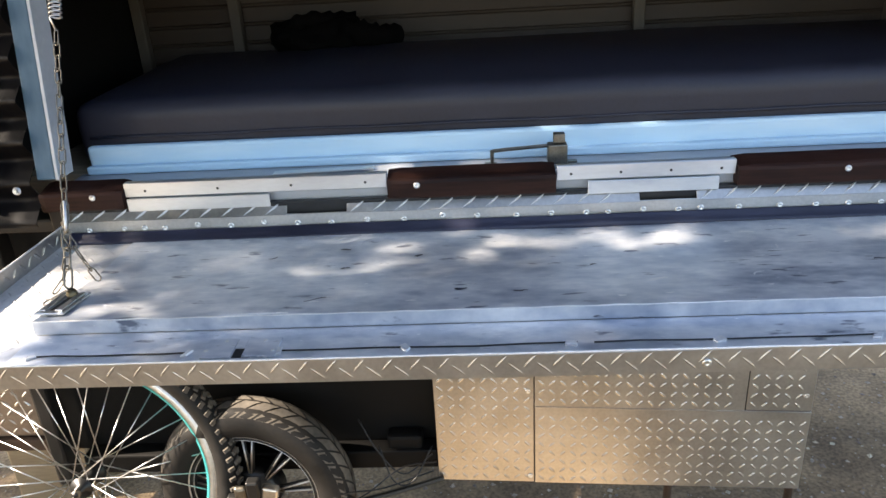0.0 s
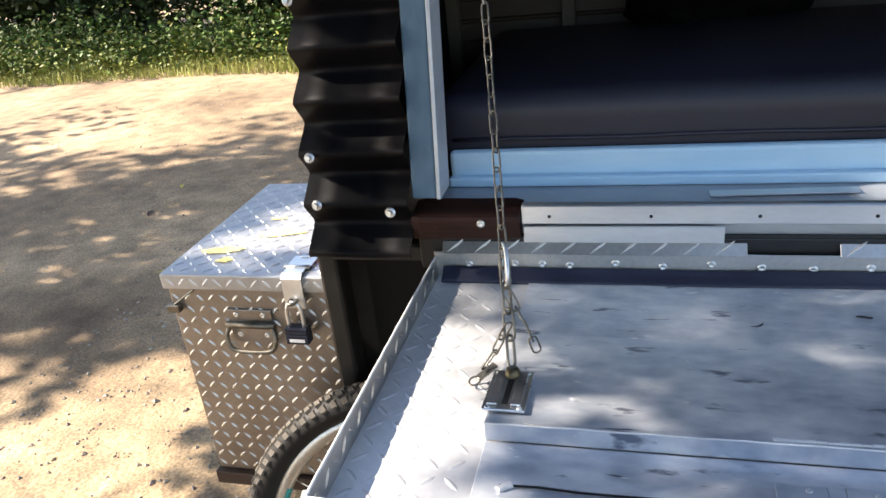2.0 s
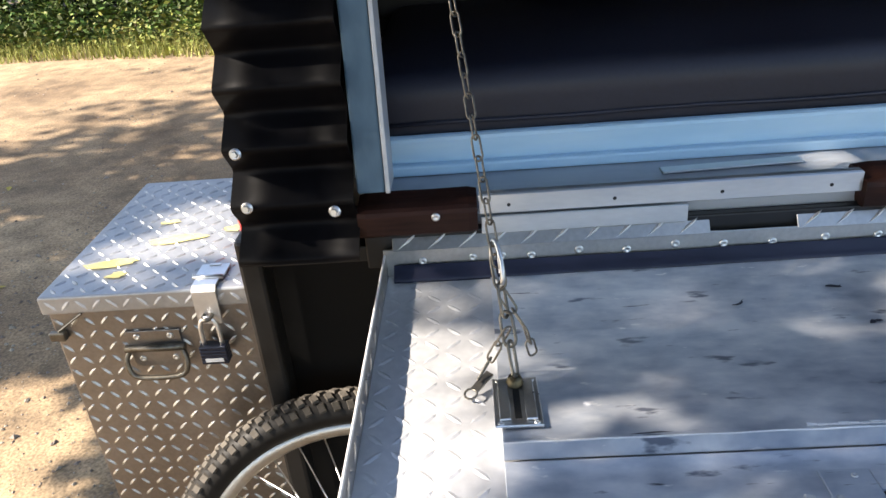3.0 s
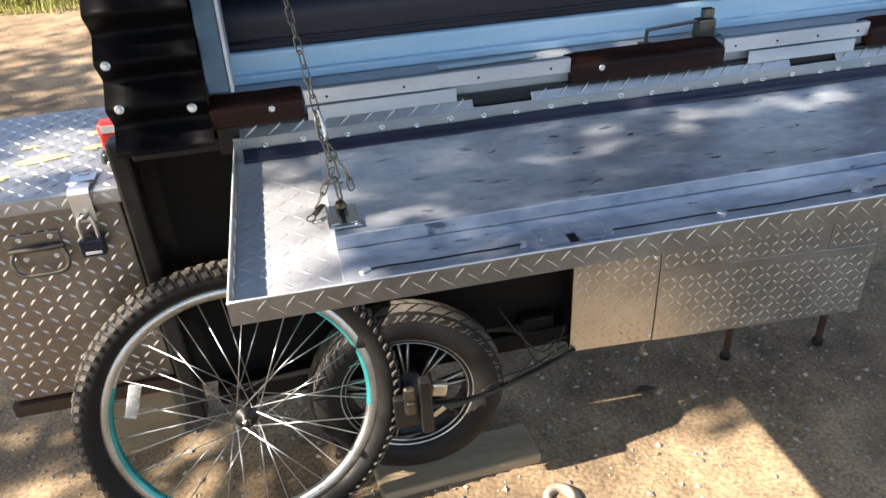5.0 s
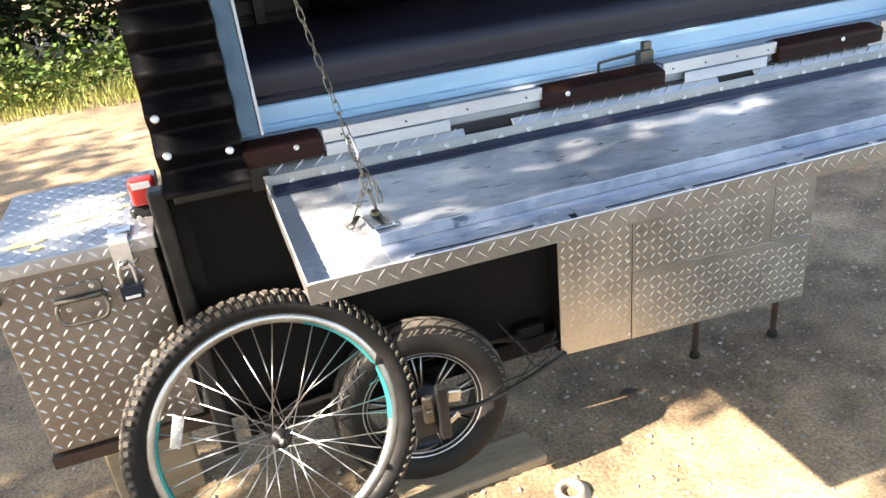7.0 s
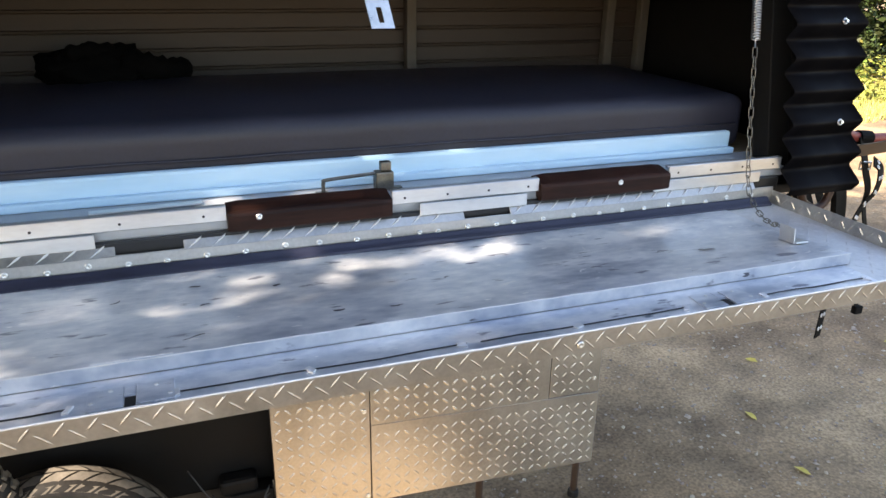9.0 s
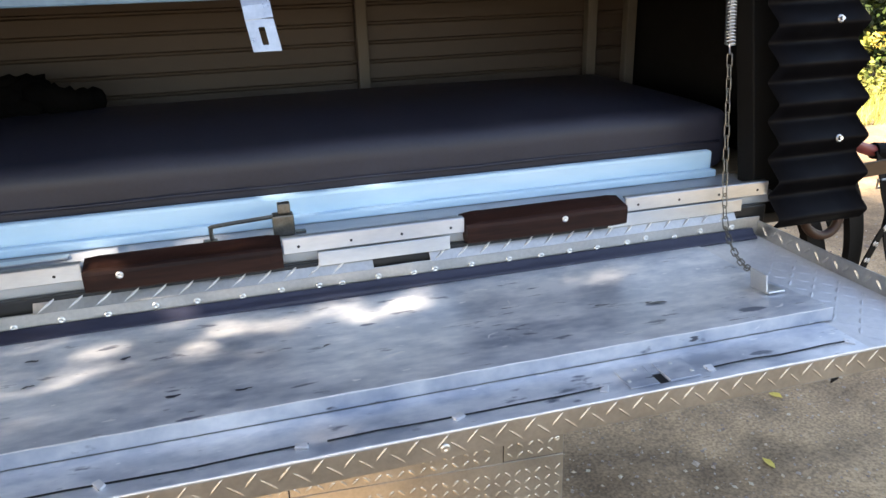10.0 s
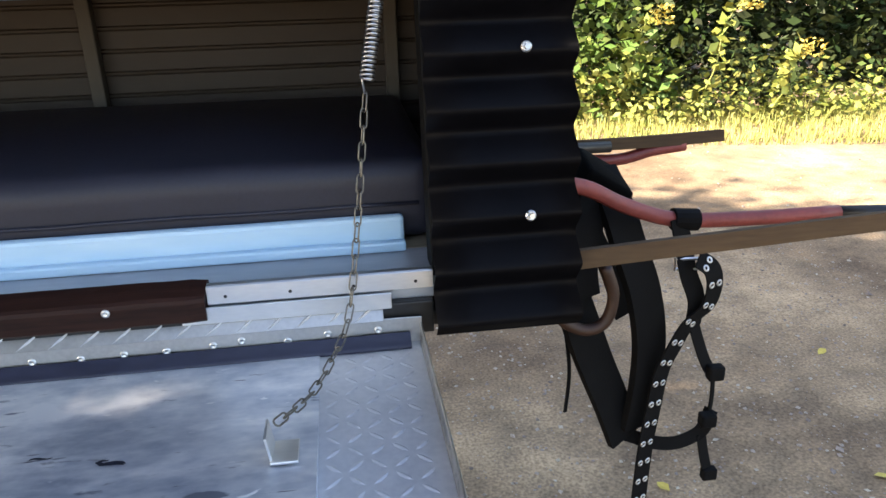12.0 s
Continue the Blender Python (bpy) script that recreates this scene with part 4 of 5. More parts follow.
def bicycle_wheel():
    """A spoked wheel about the z axis of its own frame."""
    m = Matrix.Translation((-0.940, -0.028, 0.359)) @ Vector((math.sin(radians(4)), -math.cos(radians(12)), math.sin(radians(12)))).to_track_quat("Z", "X").to_matrix().to_4x4()
    w = thing("bicycle_wheel", "spoked bicycle wheel with knobbly tyre, leaning on the trailer", "wheel", at=m)
    tyre = part("tyre", mesh("tyre", *lathe(torus_profile(0.281, 0.024, 0.026, 12), 72, True), RUBBER, True), w, "dusty black knobbly tyre")
    V, F = [], []
    for k in range(88):
        a = 2 * math.pi * k / 88
        for s in (-1, 1):
            for lat, wide, shift in ((0.30, 0.0085, 0.0), (0.95, 0.007, 0.5)):
                aa = a + shift * 2 * math.pi / 88 + s * 0.010
                t = lat * s
                c = Vector(((0.281 + 0.0235 * math.cos(t)) * math.cos(aa), (0.281 + 0.0235 * math.cos(t)) * math.sin(aa), 0.0255 * math.sin(t)))
                n = Vector((math.cos(t) * math.cos(aa), math.cos(t) * math.sin(aa), math.sin(t)))
                d = Vector((-math.sin(aa), math.cos(aa), 0.5 * s)).normalized()
                e = n.cross(d).normalized()
                i = len(V)
                for h, g in ((0, 1.0), (0.0042, 0.8)):
                    V += [c + n * h + d * (p * 0.0058 * g) + e * (q * wide * g) for p, q in ((-1, -1), (1, -1), (1, 1), (-1, 1))]
                F += [[i + 4, i + 5, i + 6, i + 7]] + [[i + j, i + (j + 1) % 4, i + 4 + (j + 1) % 4, i + 4 + j] for j in range(4)]
    tagged(part("tread", mesh("tread", V, F, DUSTY), tyre), kind="stuff")
    part("rim", mesh("rim", *lathe([(0.240, -0.008), (0.2385, 0.0), (0.240, 0.008), (0.245, 0.0115), (0.262, 0.0125), (0.2625, 0.0105), (0.2625, -0.0105), (0.262, -0.0125), (0.245, -0.0115)], 72, True), RIMMETAL, True), w, "scuffed silver rim with teal patches")
    for a0, a1 in ((1.1, 2.9), (4.5, 5.85)):
        V, F, n = [], [], 24
        for k in range(n + 1):
            a = a0 + (a1 - a0) * k / n
            i = len(V)
            V += [(q * math.cos(a), q * math.sin(a), h) for q, h in ((0.2392, -0.0085), (0.2376, 0.0), (0.2392, 0.0087), (0.2448, 0.0122))]
            if k:
                F += [[i - 4 + e, i + e, i + e + 1, i - 3 + e] for e in range(3)]
        part("rim_paint", mesh("rim_paint", V, F, TEAL, True), w, "remains of teal rim paint")
    hub = part("hub", mesh("hub", *lathe([(0.0001, 0.062), (0.005, 0.062), (0.005, 0.05), (0.009, 0.05), (0.009, 0.036), (0.022, 0.034), (0.023, 0.030), (0.014, 0.027), (0.012, 0.0), (0.014, -0.027), (0.023, -0.03), (0.022, -0.034), (0.009, -0.036), (0.005, -0.05), (0.005, -0.062), (0.0001, -0.062)], 20), BLACKMETAL, True), w, "dark greasy hub with axle stub")
    part("axle_nut", mesh("axle_nut", *moved(lathe([(0.0001, 0.008), (0.007, 0.008), (0.0085, 0.006), (0.0085, 0)], 6), Matrix.Translation((0, 0, 0.05))), CHAIN), hub)
    sp = mesh("spoke", *rod_between((0, 0, 0), (0, 0, 1), 0.0013), SPOKEMETAL, True)
    for k in range(36):
        s = 1 if k % 2 else -1
        cross = 1 if (k // 2) % 2 else -1
        a = 2 * math.pi * k / 36
        b = a + cross * radians(62)
        p = Vector((0.0205 * math.cos(b), 0.0205 * math.sin(b), 0.032 * s))
        q = Vector((0.2425 * math.cos(a), 0.2425 * math.sin(a), 0.002 * s))
        d = q - p
        part("spoke", sp, w, "", facing(p, d) @ Matrix.Diagonal((1, 1, d.length, 1)))
    V, F = block((-0.034, -0.011, -0.005), (0.034, 0.011, 0.005), 0.004)
    part("reflector", mesh("reflector", *moved((V, F), pose(0, 0, 0, 0, 0, -24) @ pose(-0.005, 0.205, 0.018, 0, 0, 4)), CLEAR, True), w, "cloudy clear spoke reflector")
    return w


bicycle_wheel()


def scooter_wheel():
    """The trailer's small cast wheel, about the z axis of its own frame."""
    m = Matrix.Translation((-0.616, 0.022, 0.294)) @ Vector((-0.1, -1, 0.05)).to_track_quat("Z", "X").to_matrix().to_4x4()
    w = part("cast_wheel", mesh("cast_wheel", *lathe([(0.126, 0.020), (0.130, 0.026), (0.137, 0.026), (0.136, 0.022), (0.134, -0.022), (0.142, -0.027), (0.139, -0.031), (0.126, -0.028)], 56, True), BLACKMETAL, True), camper, "small black cast wheel with bright rim lips", m)
    for r0, r1, z in ((0.1375, 0.1425, 0.0265), (0.1285, 0.1305, 0.0235)):
        part("rim_lip", mesh("rim_lip", *lathe([(r0, z), (r0 + 0.0006, z + 0.0028), (r1 - 0.0006, z + 0.0028), (r1, z)], 56, True), SPOKEMETAL, True), w, "bright machined rim lip")
    tyre = part("tyre", mesh("tyre", *lathe([(0.140, 0.030), (0.150, 0.041), (0.172, 0.045), (0.192, 0.040), (0.203, 0.025), (0.2065, 0.0), (0.203, -0.025), (0.192, -0.04), (0.172, -0.045), (0.150, -0.041), (0.140, -0.030)], 64), RUBBER, True), w, "worn road tyre with diagonal grooves")
    V, F = [], []
    for k in range(34):
        a = 2 * math.pi * k / 34
        for s in (-1, 1):
            i = len(V)
            for u in range(5):
                t = u / 4
                h = s * (0.002 + 0.038 * t)
                r = 0.2069 - 0.0155 * t * t * 1.02 + 0.0013
                aa = a + t * 0.22 + (0.09 if s > 0 else 0)
                for da in (-0.078, 0.078):
                    V.append((r * math.cos(aa + da), r * math.sin(aa + da), h))
            for u in range(4):
                F.append([i + 2 * u, i + 2 * u + 1, i + 2 * u + 3, i + 2 * u + 2])
    tagged(part("tread", mesh("tread", V, F, DUSTY, True), tyre), kind="stuff")
    for k in range(9):
        a = 2 * math.pi * k / 9
        V, F = [], []
        for da in (-0.085, 0.085):
            s = tube([(0.045 * math.cos(a + da * 0.5), 0.045 * math.sin(a + da * 0.5), 0.02), (0.131 * math.cos(a + da), 0.131 * math.sin(a + da), 0.012)], [0.006, 0.0045], 6)
            V, F = join((V, F), s)
        part("spoke", mesh("spoke", V, F, BLACKMETAL, True), w, "black split spoke")
        e = []
        for da in (-0.085, 0.085):
            e.append(tube([(0.05 * math.cos(a + da * 0.5), 0.05 * math.sin(a + da * 0.5), 0.0255), (0.129 * math.cos(a + da), 0.129 * math.sin(a + da), 0.0165)], 0.0019, 5))
        part("spoke_edge", mesh("spoke_edge", *join(*e), RIMMETAL, True), w, "bright machined edge")
    part("hub", mesh("hub", *lathe([(0.0001, 0.05), (0.012, 0.05), (0.014, 0.03), (0.05, 0.026), (0.055, 0.018), (0.055, -0.02), (0.0001, -0.02)], 28), BLACKMETAL, True), w, "black hub")
    part("axle_nut", mesh("axle_nut", *moved(lathe([(0.0001, 0.012), (0.009, 0.012), (0.0105, 0.009), (0.0105, 0)], 6), Matrix.Translation((0, 0, 0.05))), ZINC), w)


scooter_wheel()
part("swing_arm", mesh("swing_arm", *join(tube(smooth_line([(-0.61, -0.045, 0.294), (-0.50, -0.05, 0.290), (-0.36, -0.01, 0.288), (-0.23, 0.045, 0.285)], 5), [0.011] * 5 + [0.006] * 11, 8), block((-0.655, -0.056, 0.250), (-0.60, -0.038, 0.33), 0.004)), BLACKMETAL), camper, "black wheel arm with brake caliper")
part("caliper", mesh("caliper", *join(block((-0.634, -0.066, 0.290), (-0.608, -0.052, 0.362), 0.006), block((-0.630, -0.072, 0.305), (-0.614, -0.066, 0.330), 0.003)), CHAIN), camper, "dull alloy brake caliper")
part("brake_lever", mesh("brake_lever", *moved(block((-0.017, -0.009, -0.016), (0.017, 0.009, 0.016), 0.005), pose(-0.562, -0.060, 0.347, 0, 12)), RIMMETAL), camper, "pale alloy brake lever")
part("brake_tab", mesh("brake_tab", *moved(block((-0.016, -0.006, -0.007), (0.016, 0.006, 0.007), 0.003), pose(-0.565, -0.058, 0.285, 0, -35)), RIMMETAL), camper, "pale alloy brake tab")
part("axle_bracket", mesh("axle_bracket", *block((-0.603, -0.078, 0.245), (-0.578, -0.056, 0.385), 0.004), BLACKMETAL), camper, "black upright axle bracket")
part("cable", mesh("cable", *join(*[tube(smooth_line(q, 6), 0.0017, 6) for q in (
    [(-0.47, -0.045, 0.30), (-0.42, -0.03, 0.315), (-0.35, 0.0, 0.30), (-0.25, 0.05, 0.30)],
    [(-0.44, -0.04, 0.285), (-0.38, -0.02, 0.305), (-0.31, 0.02, 0.335), (-0.24, 0.055, 0.32)],
    [(-0.40, 0.07, 0.42), (-0.36, 0.04, 0.36), (-0.31, 0.03, 0.31), (-0.25, 0.055, 0.34)],
    [(-0.36, 0.05, 0.37), (-0.33, 0.02, 0.30), (-0.29, 0.02, 0.30), (-0.25, 0.055, 0.36)])]), BLACKMETAL, True), camper, "tangle of black cables")
part("motor_box", mesh("motor_box", *block((-0.345, 0.068, 0.335), (-0.27, 0.104, 0.375), 0.008), BLACK), camper, "small black controller box")

# ---------- mattress and bundle ----------
def mattress():
    V, F, nx, ny, nz = [], [], 40, 14, 6
    x0, x1, y0, y1, z0, z1 = -0.89, 0.90, 0.158, 0.735, 0.952, 1.075
    bm = bmesh.new()
    bmesh.ops.create_cube(bm, size=1)
    for v in bm.verts:
        v.co = Vector(((x0 + x1) / 2 + v.co.x * (x1 - x0), (y0 + y1) / 2 + v.co.y * (y1 - y0), (z0 + z1) / 2 + v.co.z * (z1 - z0)))
    bmesh.ops.bevel(bm, geom=bm.edges[:], offset=0.035, segments=5, affect="EDGES", profile=0.6)
    bmesh.ops.subdivide_edges(bm, edges=[e for e in bm.edges if e.calc_length() > 0.3], cuts=12, use_grid_fill=True)
    for v in bm.verts:
        u, w = (v.co.x - x0) / (x1 - x0), (v.co.y - y0) / (y1 - y0)
        if v.co.z > 1.03:
            v.co.z += 0.03 * (1 - (2 * u - 1) ** 4) * (1 - (2 * w - 1) ** 2) + 0.004 * noise.noise((v.co.x * 4, v.co.y * 4, 0))
    return shape_of(bm)


mt = tagged(new("mattress", mesh("mattress", *mattress(), VINYL, True)), "black vinyl-covered foam mattress on the bed board", "mattress")
part("piping", mesh("piping", *tube([(-0.86 + 1.73 * k / 20, 0.1565 - 0.001 * math.sin(k), 1.012 + 0.001 * math.sin(k * 1.7)) for k in range(21)], 0.0032, 6), VINYL, True), mt, "black seam piping")


def bundle():
    bm = bmesh.new()
    bmesh.ops.create_icosphere(bm, subdivisions=4, radius=1)
    for v in bm.verts:
        n = v.co.normalized()
        r = 1 + 0.28 * noise.noise(n * 1.7) + 0.12 * noise.noise(n * 5.0)
        v.co = Vector((n.x * 0.118 * r, n.y * 0.09 * r, max(n.z * 0.056 * r + 0.014 * noise.noise(n * 9.0), -0.02)))
    return shape_of(bm)


jacket = tagged(new("crumpled_jacket", mesh("crumpled_jacket", *moved(bundle(), pose(-0.49, 0.62, 1.112)), CLOTH, True)), "crumpled black jacket lying on the mattress", "jacket")
part("sleeve", mesh("sleeve", *tube(smooth_line([(-0.45, 0.60, 1.135), (-0.40, 0.56, 1.128), (-0.35, 0.565, 1.118), (-0.31, 0.60, 1.116)], 5), [0.034 + 0.005 * math.sin(k * 2.3) - 0.0008 * k for k in range(16)], 10), CLOTH, True), jacket, "limp black sleeve")
part("collar", mesh("collar", *tube(smooth_line([(-0.56, 0.58, 1.14), (-0.53, 0.56, 1.158), (-0.48, 0.57, 1.162), (-0.45, 0.61, 1.15)], 5), [0.016 + 0.004 * math.sin(k * 1.7) for k in range(16)], 8), CLOTH, True), jacket, "rumpled black collar")

# ---------- tread plate box on its rack behind the trailer ----------
def tool_box():
    b = thing("tool_box", "tread plate aluminium tool box, padlocked, yellow smears on lid", "box", at=Matrix.Translation((-1.24, 0.33, 0.36)))
    w, d, h = 0.155, 0.215, 0.44
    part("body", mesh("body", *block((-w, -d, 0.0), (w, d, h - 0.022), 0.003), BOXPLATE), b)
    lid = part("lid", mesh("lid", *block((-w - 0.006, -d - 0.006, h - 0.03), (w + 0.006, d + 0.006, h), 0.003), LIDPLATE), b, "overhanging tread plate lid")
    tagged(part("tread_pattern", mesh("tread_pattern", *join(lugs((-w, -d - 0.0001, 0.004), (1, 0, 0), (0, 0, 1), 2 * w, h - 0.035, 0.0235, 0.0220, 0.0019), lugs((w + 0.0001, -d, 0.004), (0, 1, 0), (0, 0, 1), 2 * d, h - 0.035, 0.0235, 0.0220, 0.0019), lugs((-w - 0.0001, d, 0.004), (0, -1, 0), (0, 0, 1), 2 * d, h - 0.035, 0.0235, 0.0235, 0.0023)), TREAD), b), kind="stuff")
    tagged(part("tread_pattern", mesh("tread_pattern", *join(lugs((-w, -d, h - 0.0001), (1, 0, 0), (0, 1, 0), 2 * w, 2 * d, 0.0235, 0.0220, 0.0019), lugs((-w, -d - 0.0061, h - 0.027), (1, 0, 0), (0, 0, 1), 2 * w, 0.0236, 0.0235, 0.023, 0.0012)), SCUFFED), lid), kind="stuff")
    hx, hz = -0.003, 0.342
    hp = part("handle_plate", mesh("handle_plate", *block((hx - 0.042, -d - 0.0045, hz - 0.035), (hx + 0.042, -d - 0.001, hz + 0.03), 0.001), BOXPLATE), b, "riveted handle plate")
    for dx in (-0.026, 0.026):
        for dz in (0.02, -0.02):
            part("rivet", SCREW, hp, "", facing((hx + dx, -d - 0.0045, hz + dz), (0, -1, 0)))
    part("handle", mesh("handle", *join(tube([(hx - 0.046, -d - 0.009, hz + 0.002), (hx + 0.046, -d - 0.009, hz + 0.002)], 0.0065, 8), tube(smooth_line([(hx - 0.04, -d - 0.009, hz + 0.002), (hx - 0.047, -d - 0.016, hz - 0.02), (hx - 0.038, -d - 0.02, hz - 0.042), (hx, -d - 0.021, hz - 0.046), (hx + 0.038, -d - 0.02, hz - 0.042), (hx + 0.047, -d - 0.016, hz - 0.02), (hx + 0.04, -d - 0.009, hz + 0.002)], 4), 0.0042, 8)), CHAIN, True), b, "dropped steel handle")
    hs = part("hasp", mesh("hasp", *join(belt([(0.094, -d + 0.062, h + 0.0035), (0.094, -d + 0.022, h + 0.0035)], (1, 0, 0), 0.044, 0.003), belt([(0.094, -d + 0.016, h + 0.0045), (0.094, -d - 0.004, h + 0.0045), (0.094, -d - 0.0105, h - 0.002), (0.094, -d - 0.0115, h - 0.030), (0.094, -d - 0.0115, h - 0.056)], (1, 0, 0), 0.036, 0.003), block((0.085, -d + 0.055, h + 0.005), (0.103, -d + 0.0605, h + 0.0075), 0.001)), SPOKEMETAL), b, "bright folded steel hasp")
    part("hinge_pin", mesh("hinge_pin", *tube([(0.071, -d + 0.019, h + 0.006), (0.117, -d + 0.019, h + 0.006)], 0.004, 8), ZINC, True), hs)
    part("staple", mesh("staple", *tube(smooth_line([(0.088, -d - 0.012, h - 0.040), (0.088, -d - 0.024, h - 0.040), (0.094, -d - 0.028, h - 0.040), (0.100, -d - 0.024, h - 0.040), (0.100, -d - 0.012, h - 0.040)], 3), 0.003, 6), CHAIN), hs, "dark steel staple")
    lx, ly, lz = 0.094, -d - 0.022, h - 0.101
    lock = part("padlock", mesh("padlock", *join(*[block((lx - 0.0205, ly - 0.010, lz - 0.0155 + 0.0062 * k), (lx + 0.0205, ly + 0.010, lz - 0.0095 + 0.0062 * k), 0.0014) for k in range(5)]), LOCKBODY), b, "dark blue laminated padlock")
    part("shackle", mesh("shackle", *tube(smooth_line([(lx - 0.0135, ly, lz + 0.014), (lx - 0.0135, ly, lz + 0.042), (lx - 0.009, ly, lz + 0.056), (lx, ly, lz + 0.061), (lx + 0.009, ly, lz + 0.056), (lx + 0.0135, ly, lz + 0.042), (lx + 0.0135, ly, lz + 0.014)], 4), 0.0036, 8), SPOKEMETAL, True), lock, "bright steel shackle")
    part("maker_mark", mesh("maker_mark", *block((lx - 0.014, ly - 0.0106, lz - 0.011), (lx + 0.014, ly - 0.0098, lz - 0.005), 0.0002, 1), WHITE), lock, "plain white bar")
    random.seed(9)
    for cx, cy, rx, ry in ((0.00, -0.05, 0.05, 0.011), (-0.085, -0.125, 0.045, 0.009), (-0.06, -0.165, 0.02, 0.010), (0.09, -0.02, 0.028, 0.011), (0.085, 0.06, 0.022, 0.010), (-0.04, 0.02, 0.02, 0.006)):
        ring = []
        for k in range(18):
            a = 2 * math.pi * k / 18
            r = 1 + 0.55 * noise.noise((math.cos(a) * 2.2 + cx * 90, math.sin(a) * 2.2, cy * 70))
            ring.append((cx + rx * r * math.cos(a + 0.5) * 0.9 + ry * math.sin(a) * 0.4, cy + ry * r * math.sin(a) + rx * 0.25 * math.cos(a), h + 0.0017))
        part("paint_smear", mesh("paint_smear", ring, [list(range(18))], YELLOW), lid, "yellow paint smear")
    part("corner_catch", mesh("corner_catch", *join(block((-w - 0.004, -d - 0.012, h - 0.075), (-w + 0.02, -d - 0.001, h - 0.06), 0.002), tube([(-w + 0.01, -d - 0.006, h - 0.06), (-w + 0.055, -d - 0.006, h - 0.03)], 0.002, 6)), CHAIN), b, "small steel catch")
    return b


tool_box()
part("rack", mesh("rack", *join(block((-1.402, 0.105, 0.328), (-1.05, 0.14, 0.357), 0.002), block((-1.402, 0.52, 0.328), (-1.05, 0.555, 0.357), 0.002), block((-1.402, 0.1405, 0.328), (-1.37, 0.5195, 0.357), 0.002)), RUST), camper, "rusty brown angle-iron rack")


def tail_lamp():
    p = part("tail_lamp", mesh("tail_lamp", *block((-1.125, 0.215, 0.780), (-1.052, 0.25, 0.823), 0.014, 4), BLACKMETAL, True), camper, "small black and red tail lamp")
    part("lens", mesh("lens", *block((-1.114, 0.213, 0.8235), (-1.060, 0.252, 0.880), 0.009, 3), REDPLASTIC, True), p, "red plastic lens")
    part("lens_cap", mesh("lens_cap", *block((-1.106, 0.2115, 0.862), (-1.070, 0.2128, 0.876), 0.0004, 1), WHITE), p, "pale reflector strip")
    for x in (-1.107, -1.071):
        part("screw", SCREW, p, "", facing((x, 0.2145, 0.801), (0, -1, 0)))
    part("stay", mesh("stay", *block((-1.075, 0.251, 0.79), (-1.046, 0.262, 0.82), 0.002), BLACKMETAL), p)


tail_lamp()

# ---------- pull shafts and harness at the front ----------
part("pull_pole", mesh("pull_pole", *belt([(0.98, 0.012, 0.955), (1.07, 0.010, 0.964), (1.18, 0.007, 0.971), (1.30, 0.004, 0.978), (1.41, 0.001, 0.985), (1.52, -0.002, 0.991)], (0, 0.25, 1), 0.025, 0.022), POLE), camper, "square weathered wooden pull pole")
RED_A = smooth_line([(1.02, 0.14, 1.035), (1.116, 0.15, 1.022), (1.191, 0.16, 0.984), (1.279, 0.17, 0.951), (1.386, 0.17, 0.943), (1.566, 0.165, 0.943)], 5)
part("red_shaft", mesh("red_shaft", *tube(RED_A, 0.0125, 10), REDPAINT, True), camper, "bent red tube shaft")
part("shaft_tip", mesh("shaft_tip", *tube([(1.566, 0.165, 0.943), (1.63, 0.15, 0.945), (1.66, 0.14, 0.946)], 0.0115, 10), BLACKMETAL, True), camper, "dark shaft tip")
RED_B = smooth_line([(1.04, 0.53, 0.975), (1.20, 0.54, 0.958), (1.324, 0.54, 0.950), (1.40, 0.538, 0.966), (1.47, 0.536, 0.974)], 5)
part("red_shaft", mesh("red_shaft", *tube(RED_B, 0.0125, 10), REDPAINT, True), camper, "bent red tube shaft")
part("upper_bar", mesh("upper_bar", *belt([(1.03, 0.525, 0.990), (1.15, 0.53, 0.988), (1.26, 0.535, 0.985), (1.36, 0.54, 0.984), (1.46, 0.54, 0.986), (1.552, 0.54, 0.989)], (0, 0.2, 1), 0.024, 0.026), POLE), camper, "weathered dark wooden upper bar")
part("cross_bar", mesh("cross_bar", *tube([(1.0, 0.50, 0.99), (1.30, 0.515, 0.985)], 0.012, 8), BLACKMETAL, True), camper, "dark cross bar")
part("front_stay", mesh("front_stay", *join(tube([(1.10, 0.15, 1.02), (1.13, 0.35, 1.0), (1.16, 0.53, 0.965)], 0.011, 8)), BLACKMETAL, True), camper, "dark front stay")

harness = thing("pulling_harness", "black webbing harness with grommet belt hanging from the shafts", "harness")


def strap(points, width, wide=(0.9, 0.35, 0), label="", holes=0, thick=0.003):
    line = smooth_line(points, 7)
    s = part("strap", mesh("strap", *belt(line, wide, width, thick), WEB), harness, label)
    if holes:
        GROM = mesh("grommet", *lathe([(0.0028, 0.0), (0.0028, 0.0012), (0.0042, 0.0018), (0.0058, 0.0012), (0.006, 0)], 10), ZINC, True)
        L = [0.0]
        for a, b in zip(line, line[1:]):
            L.append(L[-1] + (b - a).length)
        k = 0.018
        while k < L[-1] - 0.008:
            i = max(j for j in range(len(L)) if L[j] <= k)
            i = min(i, len(line) - 2)
            p = line[i].lerp(line[i + 1], (k - L[i]) / (L[i + 1] - L[i]))
            d = (line[i + 1] - line[i]).normalized()
            w = Vector(wide)
            w = (w - d * w.dot(d)).normalized()
            n = d.cross(w)
            if n.y > 0:
                n = -n
            for s_ in (-1, 1):
                part("grommet", GROM, s, "", facing(p + w * (s_ * width * 0.24) + n * (thick / 2), n))
            k += 0.040
    return s


